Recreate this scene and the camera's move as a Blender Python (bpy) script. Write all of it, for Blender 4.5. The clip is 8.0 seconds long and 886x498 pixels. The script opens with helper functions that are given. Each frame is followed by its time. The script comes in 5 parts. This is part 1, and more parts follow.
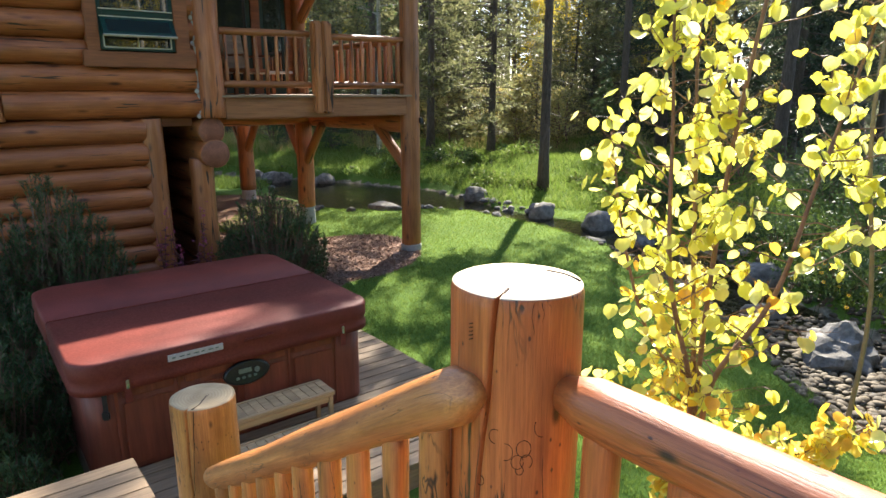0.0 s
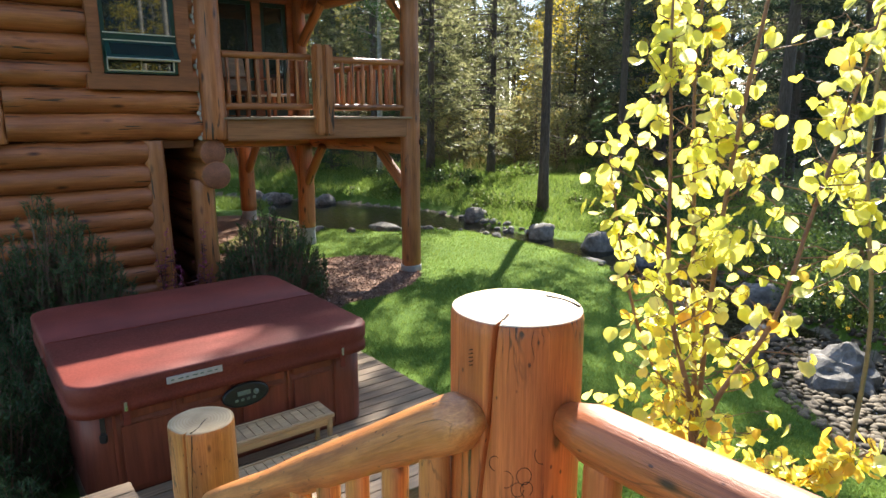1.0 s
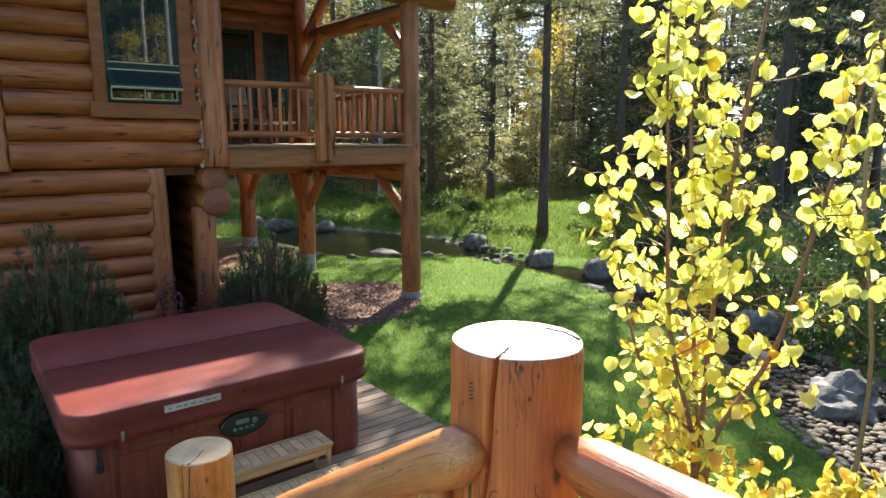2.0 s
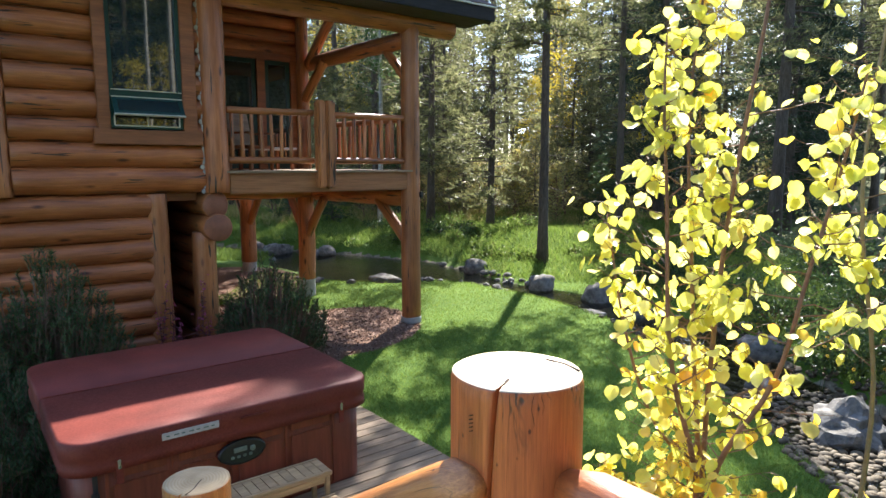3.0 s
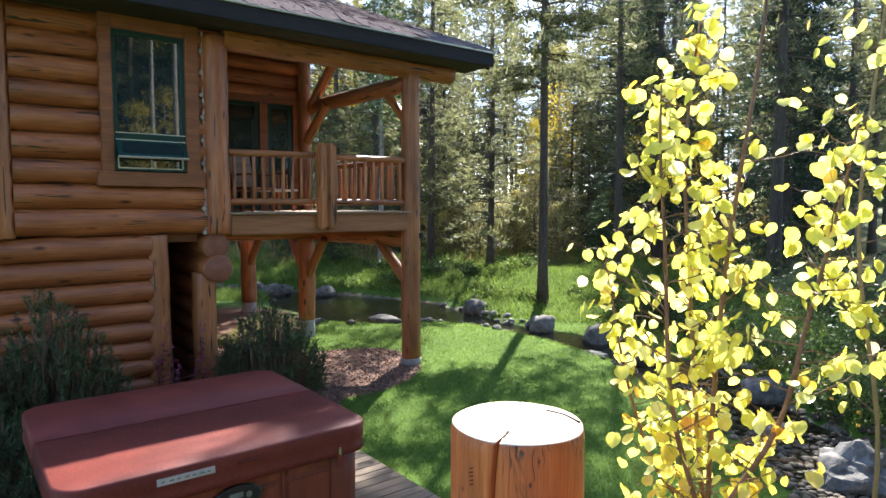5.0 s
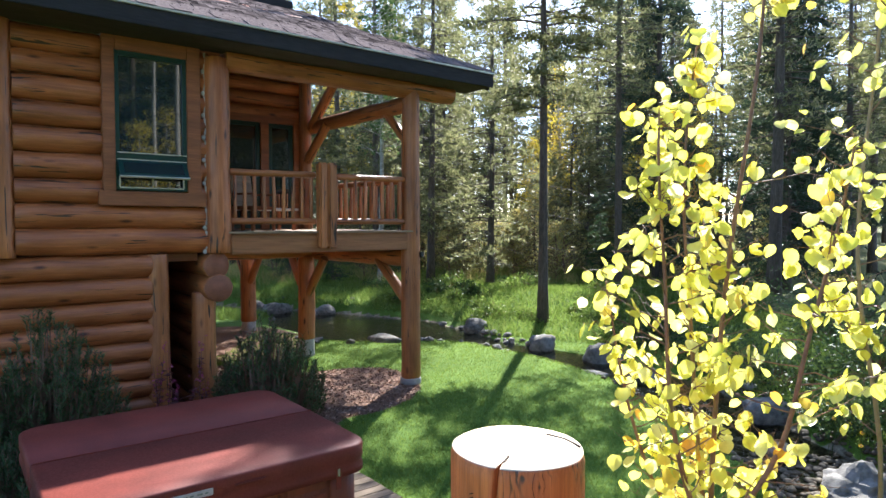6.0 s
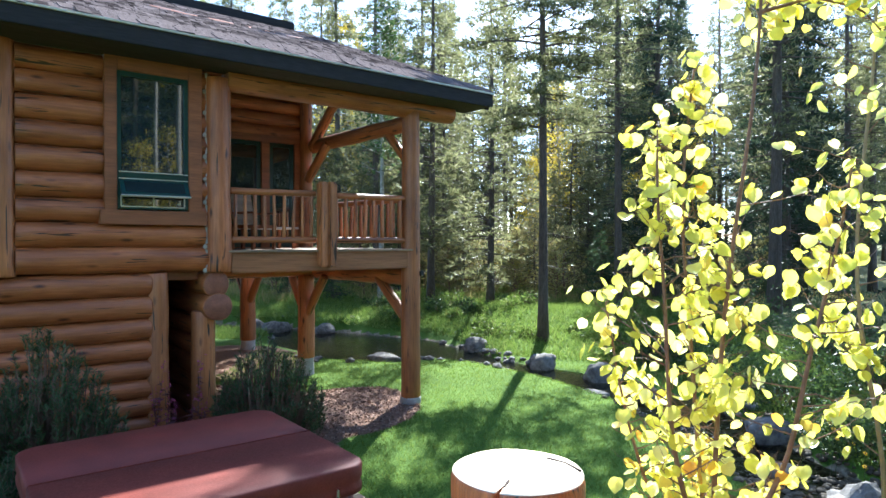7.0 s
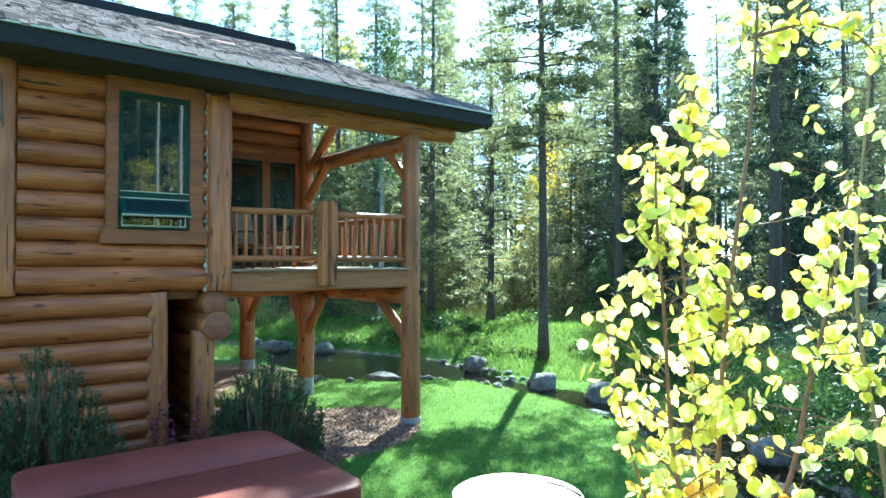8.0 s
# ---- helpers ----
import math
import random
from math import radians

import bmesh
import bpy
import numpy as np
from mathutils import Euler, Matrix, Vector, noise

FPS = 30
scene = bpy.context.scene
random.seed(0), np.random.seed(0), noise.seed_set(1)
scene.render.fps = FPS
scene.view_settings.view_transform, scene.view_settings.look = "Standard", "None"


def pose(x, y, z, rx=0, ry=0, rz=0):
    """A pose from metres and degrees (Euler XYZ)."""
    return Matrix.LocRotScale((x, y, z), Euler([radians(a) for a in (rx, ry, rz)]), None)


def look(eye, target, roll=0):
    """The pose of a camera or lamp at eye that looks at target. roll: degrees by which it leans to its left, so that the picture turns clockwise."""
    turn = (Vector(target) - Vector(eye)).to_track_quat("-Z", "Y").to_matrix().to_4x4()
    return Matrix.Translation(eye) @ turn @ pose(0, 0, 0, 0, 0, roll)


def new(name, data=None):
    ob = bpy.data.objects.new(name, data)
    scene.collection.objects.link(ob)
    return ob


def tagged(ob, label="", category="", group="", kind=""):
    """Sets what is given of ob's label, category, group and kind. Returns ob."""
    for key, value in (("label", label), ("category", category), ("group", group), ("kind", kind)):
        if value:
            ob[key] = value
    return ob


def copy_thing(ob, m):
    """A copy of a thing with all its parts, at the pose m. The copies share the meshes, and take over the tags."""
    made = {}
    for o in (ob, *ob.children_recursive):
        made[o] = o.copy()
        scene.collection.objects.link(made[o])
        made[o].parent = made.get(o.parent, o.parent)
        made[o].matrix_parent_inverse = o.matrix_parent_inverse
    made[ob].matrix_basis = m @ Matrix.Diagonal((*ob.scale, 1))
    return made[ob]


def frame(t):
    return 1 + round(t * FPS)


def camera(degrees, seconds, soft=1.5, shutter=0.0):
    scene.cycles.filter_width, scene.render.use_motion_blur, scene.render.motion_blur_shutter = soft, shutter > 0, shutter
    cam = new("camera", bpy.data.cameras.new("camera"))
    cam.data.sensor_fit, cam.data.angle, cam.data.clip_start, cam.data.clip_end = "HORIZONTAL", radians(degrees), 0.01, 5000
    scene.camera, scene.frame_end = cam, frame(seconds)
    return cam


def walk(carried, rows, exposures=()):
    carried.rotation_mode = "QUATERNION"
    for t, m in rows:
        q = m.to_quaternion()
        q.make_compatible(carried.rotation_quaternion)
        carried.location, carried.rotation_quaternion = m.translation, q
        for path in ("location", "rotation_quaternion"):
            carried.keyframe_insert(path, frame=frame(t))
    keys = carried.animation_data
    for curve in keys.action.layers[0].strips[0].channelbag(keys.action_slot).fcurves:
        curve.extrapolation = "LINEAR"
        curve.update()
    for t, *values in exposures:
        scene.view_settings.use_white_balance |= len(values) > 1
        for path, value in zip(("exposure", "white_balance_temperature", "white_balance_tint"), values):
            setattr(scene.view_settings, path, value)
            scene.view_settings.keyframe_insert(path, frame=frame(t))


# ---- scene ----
EXPOSURE = 2.1
cam = camera(69.66, 8.0)
walk(cam, [
    (0.0, pose(0, 0.0469, 2.8787, 76.131, -0.052, 0)),
    (0.5, pose(0, 0.0449, 2.8841, 76.955, -0.052, 0)),
    (1.0, pose(0, 0.0424, 2.8905, 77.954, -0.052, 0)),
    (1.5, pose(0, 0.0395, 2.8977, 79.082, -0.052, 0)),
    (3.0, pose(0, 0.0298, 2.9192, 82.482, -0.052, 0)),
    (3.5, pose(0, 0.0270, 2.9247, 83.372, -0.052, 0)),
    (4.0, pose(0, 0.0243, 2.9300, 84.243, -0.052, 0)),
    (4.5, pose(0, 0.0213, 2.9356, 85.153, -0.052, 0)),
    (6.0, pose(0, 0.0124, 2.9509, 87.725, -0.052, 0)),
    (6.5, pose(0, 0.0095, 2.9556, 88.517, -0.052, 0)),
    (7.0, pose(0, 0.0064, 2.9605, 89.354, -0.052, 0)),
    (7.5, pose(0, 0.0032, 2.9653, 90.192, -0.052, 0)),
    (8.0, pose(0, 0.0000, 2.9700, 91.009, -0.052, 0)),
], [(0.0, EXPOSURE, 6450, 10), (4.0, EXPOSURE, 5950, 11), (6.8, EXPOSURE + 0.08, 5500, 10), (7.3, EXPOSURE + 0.38, 5150, -7), (8.0, EXPOSURE + 0.65, 4850, -18)])

# ---- world, sun, exposure ----
SUN_AZ, SUN_EL = 15.0, 40.0
world = bpy.data.worlds.new("sky")
scene.world = world
world.use_nodes = True
wn = world.node_tree.nodes
sky = wn.new("ShaderNodeTexSky")
sky.sky_type, sky.sun_disc = "NISHITA", False
sky.sun_elevation, sky.sun_rotation = radians(SUN_EL), radians(SUN_AZ)
sky.altitude, sky.dust_density = 1700.0, 2.0
wn["Background"].inputs["Strength"].default_value = 0.12
world.node_tree.links.new(sky.outputs[0], wn["Background"].inputs["Color"])
sun = new("sun", bpy.data.lights.new("sun", "SUN"))
sun.data.energy, sun.data.angle, sun.data.color = 5.0, radians(0.6), (1.0, 0.93, 0.82)
sun.matrix_world = look((0, 0, 0), (-math.sin(radians(SUN_AZ)) * math.cos(radians(SUN_EL)),
                                    -math.cos(radians(SUN_AZ)) * math.cos(radians(SUN_EL)), -math.sin(radians(SUN_EL))))


# ---- materials ----
def node(nt, kind, links=None, **values):
    """A node with its sockets linked or set by name; properties by attribute go in 'values' with plain sockets."""
    n = nt.nodes.new(kind)
    for k, v in values.items():
        n.inputs[k.replace("_", " ")].default_value = v
    for k, v in (links or {}).items():
        nt.links.new(v, n.inputs[k])
    return n


def ramp(nt, fac, stops):
    n = nt.nodes.new("ShaderNodeValToRGB")
    e = n.color_ramp.elements
    while len(e) < len(stops):
        e.new(0.5)
    for el, (p, c) in zip(e, stops):
        el.position = p
        el.color = (*c, 1) if len(c) == 3 else (c[0], c[0], c[0], 1)
    nt.links.new(fac, n.inputs[0])
    return n.outputs[0]


def mix(nt, a, b, fac=1.0, mode="MULTIPLY"):
    n = nt.nodes.new("ShaderNodeMixRGB")
    n.blend_type = mode
    for sock, v in ((n.inputs[0], fac), (n.inputs[1], a), (n.inputs[2], b)):
        if hasattr(v, "is_linked"):
            nt.links.new(v, sock)
        elif isinstance(v, float):
            sock.default_value = v
        else:
            sock.default_value = (*v, 1)
    return n.outputs[0]


def begin(name):
    m = bpy.data.materials.new(name)
    m.use_nodes = True
    nt = m.node_tree
    return m, nt, nt.nodes["Principled BSDF"]


def mapped(nt, scale=(1, 1, 1), out="Object", shift=True):
    tc = nt.nodes.new("ShaderNodeTexCoord")
    mp = node(nt, "ShaderNodeMapping", {"Vector": tc.outputs[out]}, Scale=scale)
    if shift:
        oi = nt.nodes.new("ShaderNodeObjectInfo")
        mul = nt.nodes.new("ShaderNodeVectorMath")
        mul.operation = "MULTIPLY"
        cx = node(nt, "ShaderNodeCombineXYZ", {"X": oi.outputs["Random"], "Y": oi.outputs["Random"], "Z": oi.outputs["Random"]})
        nt.links.new(cx.outputs[0], mul.inputs[0])
        mul.inputs[1].default_value = (37.0, 53.0, 71.0)
        nt.links.new(mul.outputs[0], mp.inputs["Location"])
    return mp.outputs[0]


def noise_tex(nt, vec, scale, detail=4.0, rough=0.6, dist=0.0):
    return node(nt, "ShaderNodeTexNoise", {"Vector": vec}, Scale=scale, Detail=detail, Roughness=rough, Distortion=dist).outputs["Fac"]


def bump(nt, bsdf, height, strength=0.3, distance=0.01):
    b = node(nt, "ShaderNodeBump", {"Height": height}, Strength=strength, Distance=distance)
    nt.links.new(b.outputs[0], bsdf.inputs["Normal"])


def vary(nt, col, low=0.8, high=1.15, island=False):
    """Each object, or each loose piece, a little lighter or darker."""
    if island:
        r = nt.nodes.new("ShaderNodeNewGeometry").outputs["Random Per Island"]
    else:
        r = nt.nodes.new("ShaderNodeObjectInfo").outputs["Random"]
    return mix(nt, col, ramp(nt, r, [(0, (low,) * 3), (1, (high,) * 3)]))


def surface(name, cols, scale=8.0, stretch=(1, 1, 1), rough=0.7, relief=0.3, depth=0.01, big=0.6, island=False, each=(0.85, 1.12), metal=0.0, coat=0.0, spec=0.5):
    """A plain surface: fine grain between the colours, slow stains over it, relief."""
    m, nt, b = begin(name)
    v = mapped(nt, stretch)
    fine = noise_tex(nt, v, scale, 6.0, 0.65)
    n = len(cols)
    col = ramp(nt, fine, [(0.3 + 0.4 * i / max(n - 1, 1), c) for i, c in enumerate(cols)])
    slow = noise_tex(nt, v, big, 3.0)
    col = mix(nt, col, ramp(nt, slow, [(0.3, (0.72,) * 3), (0.7, (1.15,) * 3)]))
    col = vary(nt, col, *each, island=island)
    nt.links.new(col, b.inputs["Base Color"])
    nt.links.new(ramp(nt, fine, [(0.2, (min(rough + 0.1, 1),) * 3), (0.8, (max(rough - 0.12, 0.02),) * 3)]), b.inputs["Roughness"])
    b.inputs["Metallic"].default_value = metal
    b.inputs["Specular IOR Level"].default_value = spec
    b.inputs["Coat Weight"].default_value = coat
    b.inputs["Coat Roughness"].default_value = 0.3
    bump(nt, b, fine, relief, depth)
    return m


def log_wood(name, light, dark, check=(0.04, 0.018, 0.008), rough=0.45, checks=0.62, knots=True):
    """Peeled, oiled log: grain and drying checks along x, knots."""
    m, nt, b = begin(name)
    grain = noise_tex(nt, mapped(nt, (1.2, 22, 22)), 1.6, 6.0, 0.65, 0.4)
    col = ramp(nt, grain, [(0.28, dark), (0.5, [0.5 * (p + q) for p, q in zip(light, dark)]), (0.72, light)])
    slow = noise_tex(nt, mapped(nt, (0.8, 3, 3)), 1.3, 3.0)
    col = mix(nt, col, ramp(nt, slow, [(0.32, (0.66, 0.6, 0.55)), (0.66, (1.12, 1.1, 1.05))]))
    if knots:
        vor = node(nt, "ShaderNodeTexVoronoi", {"Vector": mapped(nt, (1.5, 4.5, 4.5))}, Scale=1.0)
        kn = ramp(nt, vor.outputs["Distance"], [(0.05, (0.16, 0.1, 0.07)), (0.16, (1, 1, 1))])
        col = mix(nt, col, kn)
    ck = noise_tex(nt, mapped(nt, (0.9, 15, 15)), 1.5, 2.0, 0.5, 0.6)
    mask = ramp(nt, ck, [(checks, (0, 0, 0)), (checks + 0.03, (1, 1, 1))])
    col = mix(nt, col, check, mask, "MIX")
    col = vary(nt, col, 0.84, 1.1)
    nt.links.new(col, b.inputs["Base Color"])
    b.inputs["Roughness"].default_value = rough
    hm = mix(nt, grain, (0, 0, 0), mask, "MIX")
    bump(nt, b, hm, 0.45, 0.012)
    return m


def near_wood(name, light, dark):
    """Varnished log seen close: fine grain, hairline checks, insect holes, knots and darker stains."""
    m, nt, b = begin(name)
    grain = noise_tex(nt, mapped(nt, (1.5, 30, 30)), 1.8, 7.0, 0.7, 0.5)
    fine = noise_tex(nt, mapped(nt, (5, 160, 160)), 1.5, 4.0, 0.7)
    col = ramp(nt, grain, [(0.25, dark), (0.5, [0.45 * p + 0.55 * q for p, q in zip(light, dark)]), (0.75, light)])
    col = mix(nt, col, ramp(nt, fine, [(0.3, (0.72, 0.66, 0.6)), (0.65, (1.1, 1.1, 1.08))]))
    slow = noise_tex(nt, mapped(nt, (2.0, 6, 6)), 1.5, 4.0, 0.6)
    col = mix(nt, col, ramp(nt, slow, [(0.30, (0.6, 0.5, 0.42)), (0.5, (1, 1, 1)), (0.72, (1.15, 1.18, 1.15))]))
    vor = node(nt, "ShaderNodeTexVoronoi", {"Vector": mapped(nt, (4, 9, 9))}, Scale=1.0)
    kn = ramp(nt, vor.outputs["Distance"], [(0.04, (0.12, 0.07, 0.05)), (0.10, (1, 1, 1))])
    col = mix(nt, col, kn)
    speck = node(nt, "ShaderNodeTexVoronoi", {"Vector": mapped(nt, (22, 40, 40))}, Scale=1.0)
    col = mix(nt, col, ramp(nt, speck.outputs["Distance"], [(0.07, (0.2, 0.12, 0.09)), (0.13, (1, 1, 1))]))
    hair = noise_tex(nt, mapped(nt, (1.6, 13, 13)), 1.6, 3.0, 0.55, 1.2)
    gate = noise_tex(nt, mapped(nt, (3.0, 5, 5)), 1.2, 2.0)
    line = ramp(nt, hair, [(0.478, (0, 0, 0)), (0.495, (1, 1, 1)), (0.505, (1, 1, 1)), (0.522, (0, 0, 0))])
    line = mix(nt, line, ramp(nt, gate, [(0.5, (0, 0, 0)), (0.6, (1, 1, 1))]))
    col = mix(nt, col, (0.035, 0.014, 0.006), line, "MIX")
    col = vary(nt, col, 0.88, 1.08)
    nt.links.new(col, b.inputs["Base Color"])
    nt.links.new(ramp(nt, slow, [(0.3, (0.55,) * 3), (0.7, (0.36,) * 3)]), b.inputs["Roughness"])
    b.inputs["Coat Weight"].default_value = 0.3
    b.inputs["Coat Roughness"].default_value = 0.32
    hm = mix(nt, mix(nt, grain, fine, 0.35, "MIX"), (0, 0, 0), line, "MIX")
    bump(nt, b, hm, 0.5, 0.006)
    return m


def end_grain(name, pale, ring):
    """Sawn log end: growth rings round x."""
    m, nt, b = begin(name)
    v = mapped(nt, (0.001, 1, 1), shift=False)
    w = node(nt, "ShaderNodeTexWave", {"Vector": v}, Scale=26.0, Distortion=1.5, Detail=2.0)
    w.wave_type, w.rings_direction = "RINGS", "X"
    col = ramp(nt, w.outputs["Fac"], [(0.1, ring), (0.7, pale)])
    col = mix(nt, col, ramp(nt, noise_tex(nt, mapped(nt), 9.0), [(0.3, (0.75, 0.72, 0.68)), (0.65, (1.08,) * 3)]))
    nt.links.new(col, b.inputs["Base Color"])
    b.inputs["Roughness"].default_value = 0.75
    bump(nt, b, w.outputs["Fac"], 0.15, 0.004)
    return m


def leafy(name, cols, pass_light=0.5, rough=0.5, gloss=0.3):
    """Leaf or needle: the light comes through it; each piece differs."""
    m, nt, b = begin(name)
    r = nt.nodes.new("ShaderNodeNewGeometry").outputs["Random Per Island"]
    o = nt.nodes.new("ShaderNodeObjectInfo").outputs["Random"]
    add = nt.nodes.new("ShaderNodeMath")
    add.operation = "ADD"
    nt.links.new(r, add.inputs[0])
    nt.links.new(o, add.inputs[1])
    fr = nt.nodes.new("ShaderNodeMath")
    fr.operation = "FRACT"
    nt.links.new(add.outputs[0], fr.inputs[0])
    n = len(cols)
    col = ramp(nt, fr.outputs[0], [(i / max(n - 1, 1), c) for i, c in enumerate(cols)])
    col = mix(nt, col, ramp(nt, noise_tex(nt, mapped(nt), 14.0), [(0.3, (0.8,) * 3), (0.7, (1.12,) * 3)]))
    nt.links.new(col, b.inputs["Base Color"])
    b.inputs["Roughness"].default_value = rough
    b.inputs["Specular IOR Level"].default_value = gloss
    t = nt.nodes.new("ShaderNodeBsdfTranslucent")
    nt.links.new(col, t.inputs["Color"])
    s = nt.nodes.new("ShaderNodeMixShader")
    s.inputs[0].default_value = pass_light
    nt.links.new(b.outputs[0], s.inputs[1])
    nt.links.new(t.outputs[0], s.inputs[2])
    nt.links.new(s.outputs[0], nt.nodes["Material Output"].inputs[0])
    return m


WALL_LOG = log_wood("honey_log", (0.50, 0.176, 0.056), (0.26, 0.074, 0.021), checks=0.65)
POST_LOG = log_wood("amber_log", (0.46, 0.172, 0.052), (0.26, 0.086, 0.025), checks=0.64)
NEAR_LOG = near_wood("varnished_log", (0.60, 0.178, 0.046), (0.31, 0.068, 0.015))
NEAR_LOG_PALE = near_wood("yellow_log", (0.64, 0.27, 0.078), (0.37, 0.12, 0.028))
LOG_END = end_grain("log_end", (0.29, 0.105, 0.05), (0.17, 0.06, 0.03))
# Short post's log end, toned down for the shade on its cap.
SHADED_END = end_grain("shaded_log_end", (0.43, 0.31, 0.165), (0.385, 0.265, 0.135))
PALE_END = end_grain("pale_log_end", (0.78, 0.66, 0.47), (0.62, 0.47, 0.29))
TRIM_WOOD = surface("red_brown_trim", [(0.19, 0.060, 0.018), (0.29, 0.096, 0.030)], 3.0, (1.2, 14, 14), 0.55)
RIM_WOOD = surface("rim_board", [(0.21, 0.078, 0.024), (0.33, 0.130, 0.042)], 3.0, (1.0, 14, 14), 0.6)
DECK_WOOD = surface("weathered_deck", [(0.19, 0.122, 0.066), (0.31, 0.208, 0.118)], 4.0, (1.0, 16, 16), 0.7, 0.4, 0.004)
STEP_WOOD = surface("pale_cedar", [(0.42, 0.26, 0.12), (0.58, 0.38, 0.19)], 4.0, (1.0, 14, 14), 0.6)
# Near-black brown: the shade under the eaves is put into this colour.
SOFFIT = surface("shaded_soffit", [(0.03, 0.022, 0.018), (0.055, 0.04, 0.032)], 5.0, (1, 12, 12), 0.8)
FASCIA = surface("dark_fascia", [(0.012, 0.010, 0.010), (0.022, 0.018, 0.017)], 4.0, (1, 10, 10), 0.9)
SHINGLE = surface("wood_shingle", [(0.038, 0.030, 0.028), (0.115, 0.094, 0.088)], 9.0, (6, 1.5, 6), 0.95, 0.4, 0.004, island=True, each=(0.3, 2.1), spec=0.0)
GREEN_PAINT = surface("green_paint", [(0.006, 0.032, 0.024), (0.010, 0.046, 0.034)], 10.0, rough=0.35, relief=0.05)
PALE_METAL = surface("pale_aluminium", [(0.5, 0.47, 0.36), (0.62, 0.58, 0.46)], 20.0, rough=0.4, relief=0.05, metal=0.3)
CONCRETE = surface("concrete", [(0.3, 0.28, 0.25), (0.45, 0.42, 0.38)], 18.0, rough=0.9)
PLASTER = surface("interior_wall", [(0.25, 0.2, 0.15), (0.32, 0.26, 0.2)], 4.0, rough=0.9)
CHINK = surface("pale_chinking", [(0.4, 0.36, 0.3), (0.55, 0.5, 0.44)], 14.0, rough=0.9)
VINYL = surface("maroon_vinyl", [(0.13, 0.022, 0.014), (0.19, 0.037, 0.023)], 60.0, rough=0.6, relief=0.25, depth=0.002, big=2.0, spec=0.3)
TUB_PANEL = surface("redwood_panel", [(0.16, 0.032, 0.014), (0.22, 0.048, 0.021)], 3.0, (16, 16, 1.2), 0.55, 0.25, 0.004)
BLACK_PLASTIC = surface("black_plastic", [(0.008, 0.01, 0.01), (0.016, 0.018, 0.018)], 30.0, rough=0.4, relief=0.08)
GREY_LCD = surface("grey_display", [(0.12, 0.15, 0.13), (0.2, 0.24, 0.2)], 40.0, rough=0.25, relief=0.02)
WHITE_LABEL = surface("white_label", [(0.42, 0.37, 0.34), (0.58, 0.53, 0.49)], 25.0, rough=0.5, relief=0.05)
STEEL = surface("steel", [(0.5, 0.5, 0.5), (0.65, 0.65, 0.65)], 30.0, rough=0.3, relief=0.05, metal=0.9)
ROCK = surface("grey_granite", [(0.07, 0.065, 0.057), (0.165, 0.153, 0.134), (0.27, 0.25, 0.22)], 7.0, rough=0.9, relief=0.8, depth=0.03, big=1.4, spec=0.2)
COBBLE = surface("river_cobble", [(0.06, 0.046, 0.027), (0.14, 0.108, 0.066)], 12.0, rough=0.75, relief=0.3, each=(0.6, 1.4), island=True, spec=0.25)
PINE_BARK = surface("pine_bark", [(0.055, 0.042, 0.032), (0.15, 0.115, 0.09)], 9.0, (3, 3, 0.6), 0.95, 0.9, 0.03)
BARK_DARK = surface("dark_crack", [(0.03, 0.015, 0.008), (0.06, 0.03, 0.015)], 30.0, rough=0.95)
PALE_BARK = surface("aspen_bark", [(0.22, 0.2, 0.16), (0.5, 0.47, 0.4)], 5.0, (1, 1, 2.5), 0.8, 0.4)
TWIG = surface("red_brown_twig", [(0.12, 0.06, 0.035), (0.22, 0.12, 0.07)], 30.0, rough=0.6)
STEM_PALE = surface("ochre_stem", [(0.22, 0.16, 0.08), (0.34, 0.26, 0.14)], 30.0, rough=0.6)
# The creamy fifth stop paints in the white glare of sun-struck leaves.
ASPEN_LEAF = leafy("yellow_leaf", [(0.78, 0.71, 0.08), (0.82, 0.78, 0.14), (0.70, 0.72, 0.11), (0.84, 0.78, 0.11), (0.86, 0.84, 0.36), (0.78, 0.73, 0.10)], 0.6, 0.25, 0.9)
GOLD_LEAF = leafy("golden_leaf", [(0.82, 0.64, 0.07), (0.84, 0.72, 0.12), (0.80, 0.50, 0.04), (0.86, 0.77, 0.20), (0.78, 0.40, 0.04)], 0.6, 0.25, 0.9)
FAR_YELLOW = leafy("far_yellow_leaf", [(0.42, 0.34, 0.03), (0.62, 0.46, 0.04), (0.5, 0.44, 0.08)], 0.5)
STRAW_LEAF = leafy("straw_leaf", [(0.34, 0.30, 0.12), (0.52, 0.44, 0.19), (0.30, 0.31, 0.11), (0.55, 0.42, 0.10)], 0.5)
NEEDLE = leafy("pine_needle", [(0.11, 0.12, 0.05), (0.19, 0.195, 0.085), (0.28, 0.27, 0.13)], 0.62, 0.45)
SPRUCE = leafy("spruce_needle", [(0.03, 0.048, 0.028), (0.055, 0.08, 0.042)], 0.4)
JUNIPER = leafy("juniper_needle", [(0.04, 0.075, 0.03), (0.07, 0.115, 0.042), (0.10, 0.155, 0.055)], 0.4)
SHRUB_LEAF = leafy("shrub_leaf", [(0.03, 0.06, 0.02), (0.06, 0.10, 0.03), (0.10, 0.14, 0.04)], 0.4)
GOLD_GRASS = leafy("dry_grass", [(0.3, 0.22, 0.08), (0.45, 0.36, 0.14), (0.25, 0.24, 0.07)], 0.45)
BLADE = leafy("lawn_blade", [(0.11, 0.18, 0.024), (0.17, 0.255, 0.04), (0.25, 0.31, 0.07)], 0.5)
BANK_BLADE = leafy("bank_grass", [(0.11, 0.17, 0.025), (0.17, 0.25, 0.045), (0.25, 0.30, 0.08)], 0.5)
